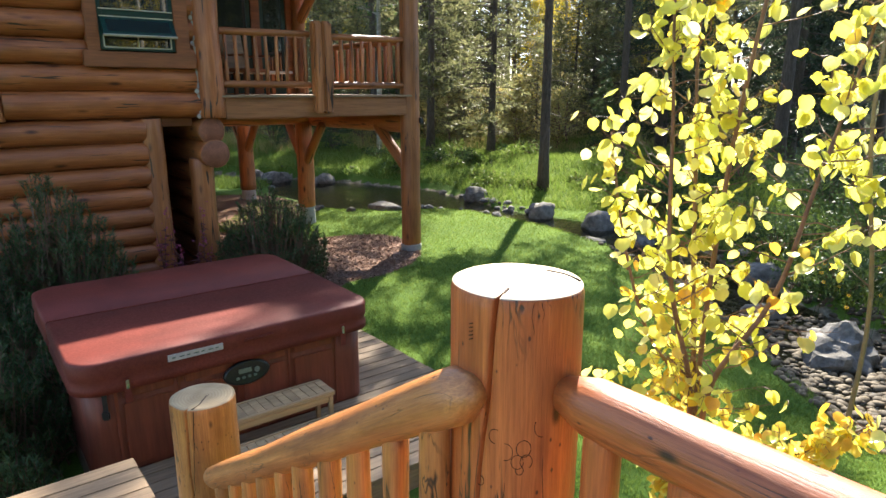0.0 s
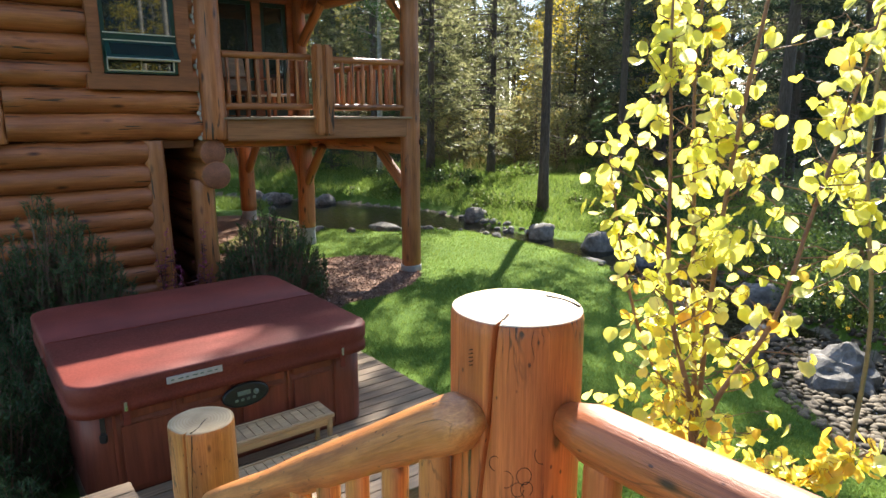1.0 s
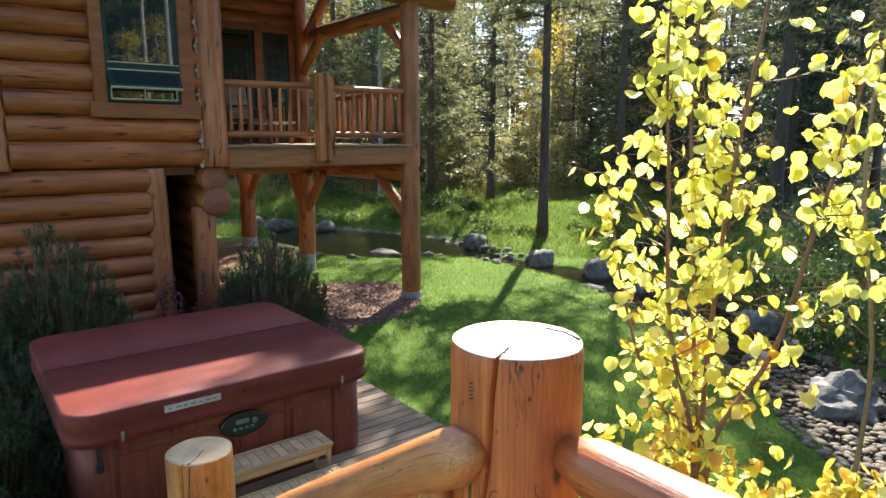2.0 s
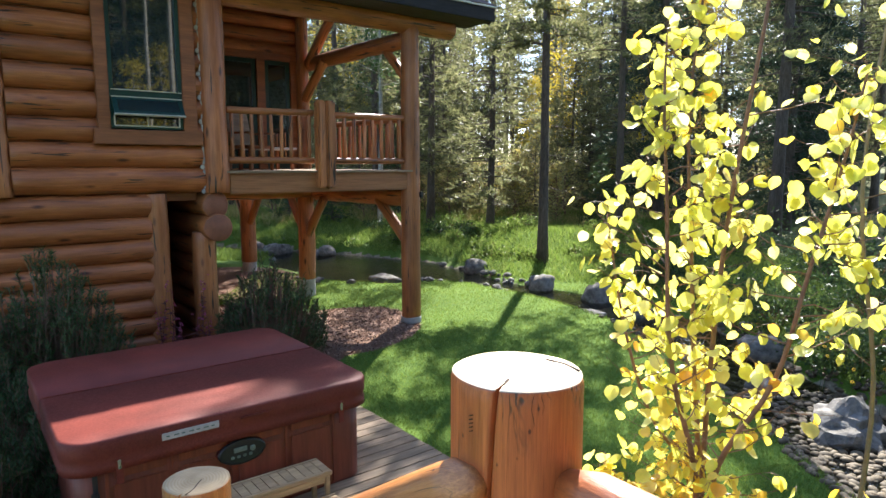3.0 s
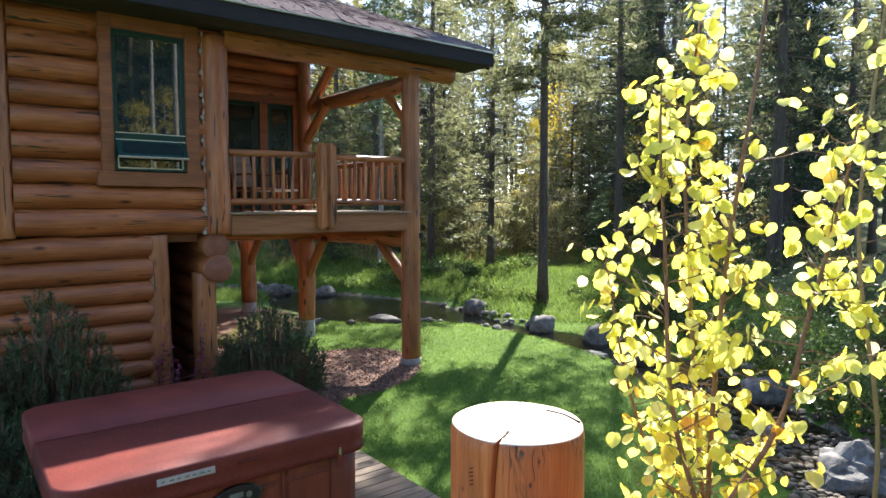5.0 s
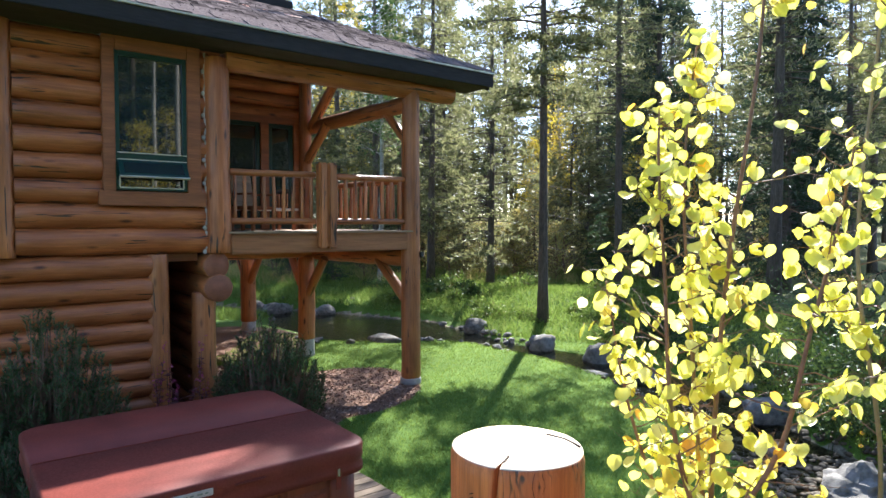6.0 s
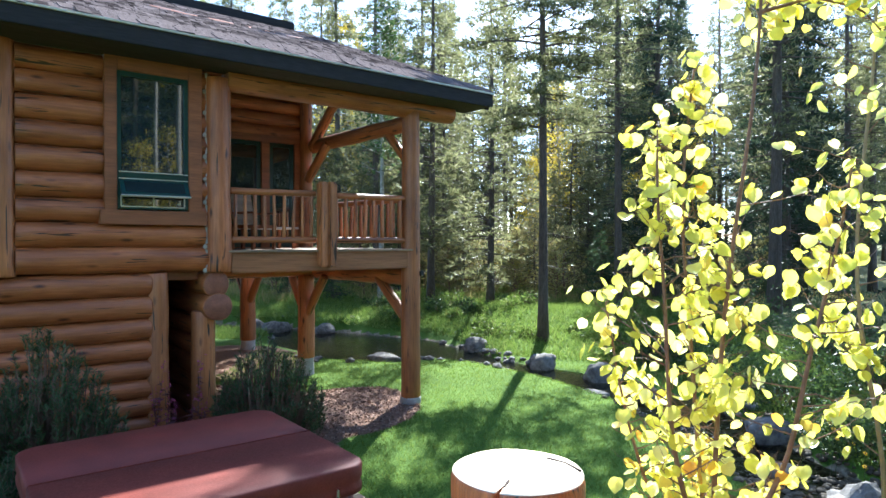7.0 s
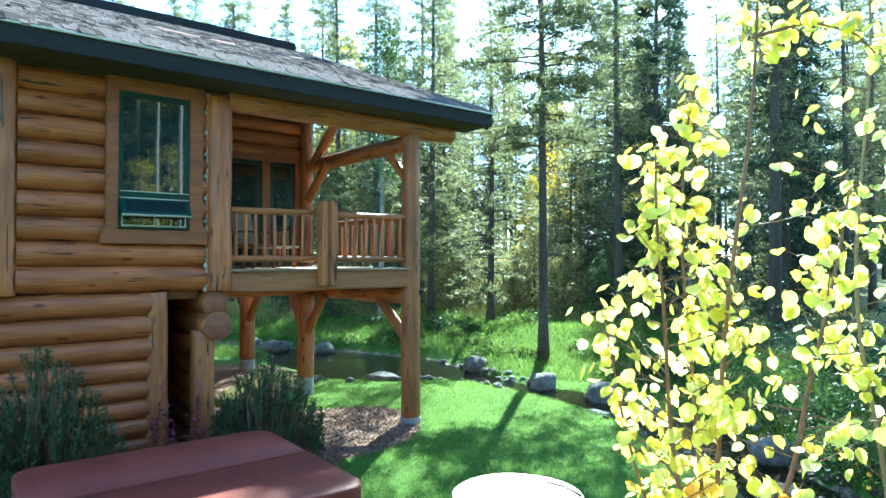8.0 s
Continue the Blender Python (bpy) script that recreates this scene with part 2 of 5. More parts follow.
PETAL = leafy("petal_yellow", [(0.8, 0.5, 0.02), (0.85, 0.6, 0.03)], 0.4)
PINK = leafy("pink_petal", [(0.32, 0.05, 0.13), (0.4, 0.09, 0.18)], 0.4)
RED_STEM = surface("dark_red_stem", [(0.09, 0.02, 0.03), (0.14, 0.035, 0.04)], 20.0, rough=0.6)
CHIP = surface("bark_chip", [(0.19, 0.105, 0.07), (0.38, 0.245, 0.17)], 15.0, rough=0.9, island=True, each=(0.5, 1.6))


def glass_material():
    m, nt, b = begin("window_glass")
    b.inputs["Base Color"].default_value = (0.02, 0.03, 0.03, 1)
    b.inputs["Roughness"].default_value = 0.03
    b.inputs["Specular IOR Level"].default_value = 0.6
    b.inputs["Coat Weight"].default_value = 0.6
    b.inputs["Coat Roughness"].default_value = 0.01
    b.inputs["Coat IOR"].default_value = 1.85
    wob = noise_tex(nt, mapped(nt), 2.0, 2.0)
    bump(nt, b, wob, 0.02, 0.02)
    return m


def water_material():
    """Clear shallow water: the bed shows through, the sky gleams on the ripples."""
    m, nt, b = begin("stream_water")
    v = mapped(nt, (1, 1, 1), shift=False)
    h = mix(nt, noise_tex(nt, v, 5.0, 4.0, 0.6, 0.4), noise_tex(nt, v, 17.0, 3.0, 0.6), 0.35, "MIX")
    bp = node(nt, "ShaderNodeBump", {"Height": h}, Strength=0.45, Distance=0.03)
    gloss = node(nt, "ShaderNodeBsdfGlossy", {"Normal": bp.outputs[0]}, Roughness=0.05)
    clear = node(nt, "ShaderNodeBsdfTransparent", Color=(0.62, 0.60, 0.45, 1))
    fres = node(nt, "ShaderNodeFresnel", {"Normal": bp.outputs[0]}, IOR=1.36)
    out = node(nt, "ShaderNodeMixShader", {0: fres.outputs[0], 1: clear.outputs[0], 2: gloss.outputs[0]})
    nt.nodes.remove(b)
    nt.links.new(out.outputs[0], nt.nodes["Material Output"].inputs[0])
    return m


GLASS, WATER = glass_material(), water_material()


def ground_material():
    """Lawn soil, wood-chip mulch, stream bed and forest floor, by the ground's own zones."""
    m, nt, b = begin("ground")
    v = mapped(nt, shift=False)
    fine = noise_tex(nt, v, 26.0, 6.0, 0.7)
    mid = noise_tex(nt, v, 1.1, 4.0)
    lawn = ramp(nt, fine, [(0.3, (0.06, 0.11, 0.014)), (0.7, (0.12, 0.20, 0.03))])
    lawn = mix(nt, lawn, ramp(nt, mid, [(0.3, (0.7, 0.75, 0.7)), (0.7, (1.15, 1.1, 1.0))]))
    mulch = ramp(nt, noise_tex(nt, v, 45.0, 5.0, 0.75), [(0.3, (0.06, 0.03, 0.018)), (0.7, (0.26, 0.15, 0.1))])
    bed = ramp(nt, noise_tex(nt, v, 9.0, 5.0, 0.7), [(0.3, (0.09, 0.075, 0.05)), (0.7, (0.34, 0.29, 0.20))])
    wood = ramp(nt, noise_tex(nt, v, 5.0, 6.0, 0.7), [(0.3, (0.05, 0.065, 0.02)), (0.55, (0.12, 0.12, 0.04)), (0.75, (0.26, 0.2, 0.09))])
    col = lawn
    for zone, c in (("forest", wood), ("mulch", mulch), ("bed", bed)):
        at = nt.nodes.new("ShaderNodeAttribute")
        at.attribute_name = zone
        edge = nt.nodes.new("ShaderNodeMath")
        edge.operation = "MULTIPLY_ADD"
        nt.links.new(noise_tex(nt, v, 7.0), edge.inputs[0])
        edge.inputs[1].default_value = 0.4
        nt.links.new(at.outputs["Fac"], edge.inputs[2])
        col = mix(nt, col, c, ramp(nt, edge.outputs[0], [(0.64, (0, 0, 0)), (0.76, (1, 1, 1))]), "MIX")
    nt.links.new(col, b.inputs["Base Color"])
    b.inputs["Roughness"].default_value = 0.95
    b.inputs["Specular IOR Level"].default_value = 0.15
    bump(nt, b, fine, 0.8, 0.03)
    return m


GROUND = ground_material()
rng = np.random.default_rng(7)


# ---- mesh helpers ----
def mesh(name, verts, faces, materials, smooth=False, index=None):
    me = bpy.data.meshes.new(name)
    me.from_pydata([tuple(map(float, v)) for v in verts], [], [tuple(map(int, f)) for f in faces])
    for m in materials if isinstance(materials, (list, tuple)) else [materials]:
        me.materials.append(m)
    if smooth:
        me.polygons.foreach_set("use_smooth", [True] * len(me.polygons))
    if index is not None:
        me.polygons.foreach_set("material_index", [int(i) for i in index])
    me.update()
    return me


def soup(name, tris, material):
    """A mesh of loose triangles, an array (n, 3, 3)."""
    n = len(tris)
    me = bpy.data.meshes.new(name)
    me.vertices.add(3 * n)
    me.vertices.foreach_set("co", np.asarray(tris, np.float32).reshape(-1))
    me.loops.add(3 * n)
    me.loops.foreach_set("vertex_index", np.arange(3 * n, dtype=np.int32))
    me.polygons.add(n)
    me.polygons.foreach_set("loop_start", np.arange(0, 3 * n, 3, dtype=np.int32))
    me.materials.append(material)
    me.update()
    me.validate()
    return me


def thing(name, m=None, label="", category="", group="", kind=""):
    ob = new(name)
    if m is not None:
        ob.matrix_basis = m
    return tagged(ob, label, category, group, kind)


def put(name, me, parent=None, m=None, label="", kind=""):
    ob = new(name, me)
    if parent is not None:
        ob.parent = parent
    if m is not None:
        ob.matrix_basis = m
    return tagged(ob, label, kind=kind)


def part(name, bm, material, parent, label="", m=None):
    me = bpy.data.meshes.new(name)
    bm.to_mesh(me)
    bm.free()
    me.materials.append(material)
    return put(name, me, parent, m, label)


def box_mesh(name, size, material, bevel=0.006, wobble=0.0):
    """A box about its centre, its edges bevelled."""
    bm = bmesh.new()
    bmesh.ops.create_cube(bm, size=1.0)
    bmesh.ops.scale(bm, vec=size, verts=bm.verts)
    if bevel:
        bmesh.ops.bevel(bm, geom=bm.edges[:], offset=bevel, segments=2, affect="EDGES")
    if wobble:
        for v in bm.verts:
            v.co += Vector(rng.uniform(-wobble, wobble, 3))
    me = bpy.data.meshes.new(name)
    bm.to_mesh(me)
    bm.free()
    me.materials.append(material)
    return me


def box(name, lo, hi, material, parent=None, label="", bevel=0.006, kind=""):
    lo, hi = Vector(lo), Vector(hi)
    return put(name, box_mesh(name, hi - lo, material, bevel), parent, Matrix.Translation((lo + hi) / 2), label, kind)


def along(p0, p1, roll=0.0):
    """A pose with x along p0 to p1, and the length."""
    p0, p1 = Vector(p0), Vector(p1)
    q = (p1 - p0).to_track_quat("X", "Z").to_matrix().to_4x4()
    return Matrix.Translation(p0) @ q @ pose(0, 0, 0, roll), (p1 - p0).length


def log_mesh(name, length, r0, r1, material, end, seg=20, wob=0.05, rings=None, seed=0, round_end=0.0, flat=1.0):
    """A tapered, uneven log along x with slightly eased sawn ends."""
    rg = np.random.default_rng(seed)
    rings = rings or max(6, int(length / 0.14))
    ph = rg.uniform(0, 6.28, 8)
    xs = [0.0] + list(np.linspace(0.012, length - 0.012, rings)) + [length]
    verts, faces, idx = [], [], []
    for i, x in enumerate(xs):
        f = x / length
        r = r0 + (r1 - r0) * f
        if i in (0, len(xs) - 1):
            r -= 0.010
        if round_end:
            d = min(x, length - x) / round_end
            if d < 1:
                r *= math.sqrt(max(0.12, 1 - (1 - d) ** 2))
        for k in range(seg):
            a = 2 * math.pi * k / seg
            dr = 1 + wob * (0.5 * math.sin(2 * a + ph[0] + 1.3 * x) + 0.4 * math.sin(3 * a + ph[1] - 2.1 * x) + 0.5 * math.sin(ph[2] + 4.2 * x + a) + 0.3 * math.sin(ph[3] + 9 * x + 2 * a))
            bow = 0.2 * wob * r0 * math.sin(3.14 * f + ph[4])
            verts.append((x, r * dr * math.cos(a) * flat + bow, r * dr * math.sin(a) + bow))
    for i in range(len(xs) - 1):
        for k in range(seg):
            k2 = (k + 1) % seg
            faces.append((i * seg + k, i * seg + k2, (i + 1) * seg + k2, (i + 1) * seg + k))
            idx.append(0)
    faces.append(tuple(range(seg - 1, -1, -1)))
    faces.append(tuple((len(xs) - 1) * seg + k for k in range(seg)))
    idx += [1, 1]
    me = mesh(name, verts, faces, [material, end], True, idx)
    return me


_seed = [0]


def log(name, p0, p1, r0, r1, material, parent, label="", end=None, **kw):
    _seed[0] += 1
    m, length = along(p0, p1, _seed[0] * 47.0)
    return put(name, log_mesh(name, length, r0, r1, material, end or LOG_END, seed=_seed[0], **kw), parent, m, label)


def tube_tris(p, r, seg=5):
    """Triangles of a thin tube through the points p with the radii r."""
    p, r = np.asarray(p, float), np.asarray(r, float)
    d = np.gradient(p, axis=0)
    d /= np.linalg.norm(d, axis=1)[:, None] + 1e-9
    ref = np.where(np.abs(d[:, 2:3]) > 0.9, np.array([[1.0, 0, 0]]), np.array([[0, 0, 1.0]]))
    s = np.cross(d, ref)
    s /= np.linalg.norm(s, axis=1)[:, None] + 1e-9
    t = np.cross(d, s)
    a = np.linspace(0, 2 * np.pi, seg, endpoint=False)
    ringv = p[:, None] + r[:, None, None] * (np.cos(a)[None, :, None] * s[:, None] + np.sin(a)[None, :, None] * t[:, None])
    A, B = ringv[:-1], ringv[1:]
    A2, B2 = np.roll(A, -1, 1), np.roll(B, -1, 1)
    return np.concatenate([np.stack([A, A2, B2], 2).reshape(-1, 3, 3), np.stack([A, B2, B], 2).reshape(-1, 3, 3)])


def tube_mesh(name, p, r, material, seg=8):
    p, r = np.asarray(p, float), np.asarray(r, float)
    n = len(p)
    d = np.gradient(p, axis=0)
    d /= np.linalg.norm(d, axis=1)[:, None]
    s = np.cross(d, np.array([[0.31, 0.95, 0.05]]))
    s /= np.linalg.norm(s, axis=1)[:, None]
    t = np.cross(d, s)
    verts, faces = [], []
    for i in range(n):
        for k in range(seg):
            a = 2 * math.pi * k / seg
            verts.append(p[i] + r[i] * (math.cos(a) * s[i] + math.sin(a) * t[i]))
    for i in range(n - 1):
        for k in range(seg):
            k2 = (k + 1) % seg
            faces.append((i * seg + k, i * seg + k2, (i + 1) * seg + k2, (i + 1) * seg + k))
    faces.append(tuple((n - 1) * seg + k for k in range(seg)))
    faces.append(tuple(range(seg - 1, -1, -1)))
    return mesh(name, verts, faces, material, True)


# ---- the ground and the stream ----
STREAM = np.array([(-9, 23.2, 0.5), (-5.0, 21.4, 0.9), (-3.7, 19.8, 1.8), (-1.8, 18.3, 2.15), (-0.3, 17.4, 1.35), (1.2, 15.9, 0.6), (2.9, 14.1, 0.75), (4.3, 12.2, 0.95), (4.8, 9.8, 0.95), (5.2, 7.5, 1.1), (5.3, 5.5, 1.1), (5.3, 2, 1.1), (5.6, -8, 1.1)])


def stream_at(x, y):
    """Distance to the stream's middle over its half width, and the way down it (0 to 1)."""
    best, where = np.full(np.shape(x), 1e9), np.zeros(np.shape(x))
    for i in range(len(STREAM) - 1):
        ax, ay, aw = STREAM[i]
        bx, by, bw = STREAM[i + 1]
        t = np.clip(((x - ax) * (bx - ax) + (y - ay) * (by - ay)) / ((bx - ax) ** 2 + (by - ay) ** 2), 0, 1)
        d = np.hypot(x - ax - t * (bx - ax), y - ay - t * (by - ay)) / (aw + t * (bw - aw))
        w = (i + t) / (len(STREAM) - 1)
        where = np.where(d < best, w, where)
        best = np.minimum(best, d)
    return best, where


def soft(a, b, x):
    t = np.clip((x - a) / (b - a), 0, 1)
    return t * t * (3 - 2 * t)


def water_level(w):
    return -0.10 - 0.43 * soft(0.5, 0.78, w)


def height(x, y):
    x, y = np.asarray(x, float), np.asarray(y, float)
    d, w = stream_at(x, y)
    z = -0.22 * soft(11.5, 6.5, y) * soft(-9, -3, x + 0 * y)
    z = z + 0.06 * np.sin(x * 0.9 + 1.3 * np.sin(y * 0.5)) * soft(4, 9, y) + 0.04 * np.sin(y * 1.4 + x * 0.6)
    far = soft(17.5, 24, y + 0.35 * x) * 0.55 + soft(24, 60, y) * 1.6
    z = z + far + 0.35 * soft(6.4, 8.5, x) * soft(30, 10, y)
    wl = water_level(w)
    bank = soft(0.85, 1.22, d)
    bed = wl - 0.16 * (1 - np.clip(d, 0, 1) ** 2)
    return bed * (1 - bank) + z * bank


def axis(lo, fine_lo, fine_hi, hi, step):
    mid = np.arange(fine_lo, fine_hi, step)
    k = np.linspace(0, 1, 26)[1:]
    return np.concatenate([(fine_lo - (fine_lo - lo) * k ** 2.6)[::-1], mid, fine_hi + (hi - fine_hi) * k ** 2.6])


gx, gy = axis(-900, -9, 13, 900, 0.2), axis(-700, 0, 32, 1200, 0.2)
X, Y = np.meshgrid(gx, gy)
Z = height(X, Y)
nx, ny = len(gx), len(gy)
q = np.arange((ny - 1) * nx).reshape(ny - 1, nx)[:, :-1].reshape(-1)
ground_me = mesh("ground", np.stack([X, Y, Z], -1).reshape(-1, 3), np.stack([q, q + 1, q + nx + 1, q + nx], -1), GROUND, True)
DS, WS = stream_at(X, Y)
MU = soft(1.0, 0.86, np.hypot((X + 1.75) / 1.45, (Y - 11.6) / 1.9)) + soft(1.0, 0.8, np.hypot((X + 4.3) / 3.0, (Y - 9.6) / 3.6)) + soft(1.0, 0.8, np.hypot((X + 5.2) / 2.2, (Y - 15.5) / 2.5))
for zone, val in (("mulch", np.clip(MU, 0, 1)), ("bed", soft(1.0, 0.9, DS)), ("forest", soft(28, 33, Y + 0.25 * X) + soft(8.5, 10, X))):
    at = ground_me.attributes.new(zone, "FLOAT", "POINT")
    at.data.foreach_set("value", np.clip(val, 0, 1).astype(np.float32).reshape(-1))
ground = tagged(put("ground", ground_me), "mown lawn sloping to a stream and a forest floor", "ground", kind="structure")


def water_sheet():
    verts, faces, n = [], [], 0
    pts = []
    for i in range(len(STREAM) - 1):
        for t in np.linspace(0, 1, 10, endpoint=False):
            pts.append((STREAM[i] * (1 - t) + STREAM[i + 1] * t, (i + t) / (len(STREAM) - 1)))
    for j, (p, w) in enumerate(pts):
        a, b2 = pts[max(j - 1, 0)][0], pts[min(j + 1, len(pts) - 1)][0]
        d = np.array([b2[0] - a[0], b2[1] - a[1]])
        d /= np.hypot(*d)
        for k in np.linspace(-1.25, 1.25, 9):
            verts.append((p[0] - d[1] * k * p[2], p[1] + d[0] * k * p[2], water_level(w)))
    for j in range(len(pts) - 1):
        for k in range(8):
            o = j * 9 + k
            faces.append((o, o + 9, o + 10, o + 1))
    return mesh("water", verts, faces, WATER, True)


tagged(put("water", water_sheet()), "shallow clear stream water widening to a pond", "water", kind="structure")

# ---- the log house ----
HOUSE = pose(-0.607, 12.0, 0, 0, 0, 38.0)   # x along the front, y into the house
house = thing("log_house", HOUSE, "two-storey honey-coloured log house with a raised covered porch", "house")


def course(z, h, x0, x1, y, name="wall_log"):
    """One wall log, x0 to x1, its face about y - h / 2."""
    log(name, (x0, y, z + h / 2), (x1, y, z + h / 2), h * 0.535, h * 0.52, WALL_LOG, house, seg=18, wob=0.045)


# upper wall, left of the corner post; the window stands at x -5.0 to -4.0
UPPER = [2.52, 2.88, 3.22, 3.55, 3.90, 4.24, 4.57, 4.90, 5.22, 5.54]
for i in range(9):
    z, h = UPPER[i], UPPER[i + 1] - UPPER[i]
    if i < 2:
        course(z, h, -6.2, -3.72, 0.14)
    else:
        course(z, h, -6.2, -5.14, 0.14)
        course(z, h, -3.9, -3.72, 0.14)
    course(z, h, -9.5, -6.38, 0.14)
log("corner_post", (-6.34, 0.08, 2.5), (-6.34, 0.08, 5.6), 0.15, 0.145, POST_LOG, house)
# lower wall, left of the doorway
LOWER = [2.50, 2.17, 1.84, 1.53, 1.24, 0.96, 0.69, 0.42, 0.14, -0.14]
for i in range(9):
    course(LOWER[i + 1], LOWER[i] - LOWER[i + 1], -9.5, -4.55, 0.17)
log("jamb_post", (-4.455, 0.15, -0.1), (-4.455, 0.15, 2.5), 0.165, 0.155, POST_LOG, house)
log("door_post", (-3.79, 0.15, -0.1), (-3.79, 0.15, 1.9), 0.19, 0.18, POST_LOG, house)
for z, r, y in ((2.31, 0.2, -0.06), (1.97, 0.215, -0.16)):
    log("log_end", (-3.66, y, z), (-3.66, 3.2, z), r, r * 0.95, POST_LOG, house, "sawn end of a cross-wall log")
for i in range(6):
    z = 1.62 - 0.31 * i
    log("wall_log", (-3.72, 0.35, z), (-3.72, 8.0, z), 0.165, 0.165, WALL_LOG, house, seg=14)
box("lintel", (-4.5, 0.22, 2.38), (-3.85, 0.36, 2.5), TRIM_WOOD, house)
box("inner_wall", (-9.5, 3.3, -0.1), (-3.9, 3.45, 5.6), PLASTER, house, "plain interior wall in shadow", 0)
box("side_wall", (-9.7, 0.2, -0.1), (-9.55, 9.0, 5.6), PLASTER, house, "", 0)
box("inner_floor", (-9.5, 0.35, 2.5), (-3.9, 3.3, 2.7), PLASTER, house, "", 0)
box("back_wall", (-9.5, 8.9, -0.1), (-1.35, 9.05, 5.7), TRIM_WOOD, house, "", 0)
box("upper_inner_wall", (-3.92, 0.35, 2.7), (-3.78, 3.3, 5.6), PLASTER, house, "", 0)

# corner post between wall and porch, with a strip of chinking beside it
log("corner_post", (-3.6, 0.0, 2.5), (-3.6, 0.0, 5.45), 0.185, 0.19, WALL_LOG, house, wob=0.06)
for i in range(9):
    box("chinking", (-3.835, -0.03, UPPER[i] - 0.03), (-3.775, 0.02, UPPER[i] + 0.04), CHINK, house, "", 0.015)
    box("chinking", (-3.800, -0.03, UPPER[i] + 0.045), (-3.772, 0.02, UPPER[i + 1] - 0.035), CHINK, house, "", 0.008)

# window in the upper wall
window = thing("window", None, "tall green-framed casement over a small open awning sash")
window.parent = house
for lo, hi in (((-5.18, -0.06, 3.36), (-5.02, 0.12, 5.62)), ((-4.06, -0.06, 3.36), (-3.86, 0.12, 5.62)),
               ((-5.02, -0.06, 5.35), (-4.06, 0.12, 5.62)), ((-5.24, -0.09, 3.2), (-3.8, 0.12, 3.40))):
    box("window_trim", lo, hi, TRIM_WOOD, window, "", 0.01)
for lo, hi in (((-5.02, -0.045, 3.42), (-4.965, 0.06, 5.35)), ((-4.115, -0.045, 3.42), (-4.06, 0.06, 5.35)),
               ((-4.965, -0.045, 5.28), (-4.115, 0.06, 5.35)), ((-4.965, -0.045, 3.86), (-4.115, 0.06, 3.93)),
               ((-4.965, -0.05, 3.42), (-4.115, 0.06, 3.46))):
    box("window_frame", lo, hi, GREEN_PAINT, window, "", 0.006)
box("pane", (-4.965, 0.0, 3.93), (-4.115, 0.012, 5.28), GLASS, window, "glass reflecting the trees", 0)
box("pane", (-4.965, 0.03, 3.46), (-4.115, 0.04, 3.86), GLASS, window, "", 0)
for dz in (3.935, 3.84):
    box("drip_edge", (-5.0, -0.062, dz), (-4.07, -0.045, dz + 0.014), PALE_METAL, window, "pale metal edge", 0.002)
awning = put("awning_sash", box_mesh("awning_sash", (0.92, 0.03, 0.30), GREEN_PAINT, 0.006), window, pose(-4.54, -0.13, 3.72, -38))
put("pane", box_mesh("pane", (0.80, 0.034, 0.2), GLASS, 0.0), awning)
put("sash_edge", box_mesh("sash_edge", (0.93, 0.036, 0.018), PALE_METAL, 0.003), awning, Matrix.Translation((0, 0, -0.155)), "pale metal edge")
for x in (-4.6, -4.2):
    box("sash_stay", (x, -0.1, 3.5), (x + 0.015, 0.02, 3.52), PALE_METAL, window, "", 0.003)
box("lower_edge", (-4.97, -0.056, 3.445), (-4.11, -0.046, 3.465), PALE_METAL, window, "", 0.002)
for x in (-4.98, -4.55, -4.125):
    box("mullion", (x, -0.052, 3.46), (x + 0.018, -0.04, 3.6), PALE_METAL, window, "", 0.002)

# porch frame
corner = log("porch_post", (0, 0, 0.03), (0, 0, 5.42), 0.185, 0.165, POST_LOG, house, wob=0.03)
log("footing", (0, 0, -0.15), (0, 0, 0.05), 0.2, 0.195, CONCRETE, house, "round concrete footing", end=CONCRETE)
box("junction_box", (0.09, -0.2, 2.32), (0.16, -0.12, 2.42), BLACK_PLASTIC, house, "small black electrical box", 0.01)
P2, P3 = (-0.42, 3.55), (-0.5, 6.9)
for (x, y), r in ((P2, 0.19), (P3, 0.21)):
    log("porch_post", (x, y, 0.32), (x, y, 2.2), r, r * 0.95, POST_LOG, house, wob=0.04)
    log("footing", (x, y, -0.15), (x, y, 0.34), r * 0.92, r * 0.9, CONCRETE, house, "round concrete pier", end=CONCRETE)
    for s in (-1, 1):
        log("brace", (x, y + s * 0.1, 1.35), (x + 0.02, y + s * 0.85, 2.2), 0.1, 0.095, POST_LOG, house, seg=14)
log("porch_post", (P2[0], P2[1], 2.7), (P2[0], P2[1], 7.1), 0.15, 0.13, POST_LOG, house, wob=0.03)
log("floor_beam", (0.02, 0.05, 2.3), (-0.5, 8.5, 2.3), 0.17, 0.17, POST_LOG, house, wob=0.03)
log("floor_beam", (-3.4, 3.55, 2.32), (-0.1, 3.55, 2.32), 0.14, 0.14, POST_LOG, house, wob=0.03)
log("brace", (-0.05, 0.12, 1.55), (-0.12, 0.95, 2.25), 0.105, 0.1, POST_LOG, house, seg=14)
box("rim_board", (-3.45, -0.11, 2.47), (-0.13, 0.0, 2.79), RIM_WOOD, house, "weathered rim board of the porch floor", 0.02)
box("rim_board", (-0.12, 0.17, 2.47), (-0.02, 8.5, 2.79), RIM_WOOD, house, "", 0.02)
porch_floor = thing("porch_floor", None, "worn plank porch floor", "")
porch_floor.parent = house
del porch_floor["label"]
plank = box_mesh("plank", (3.46, 0.138, 0.035), DECK_WOOD, 0.005)
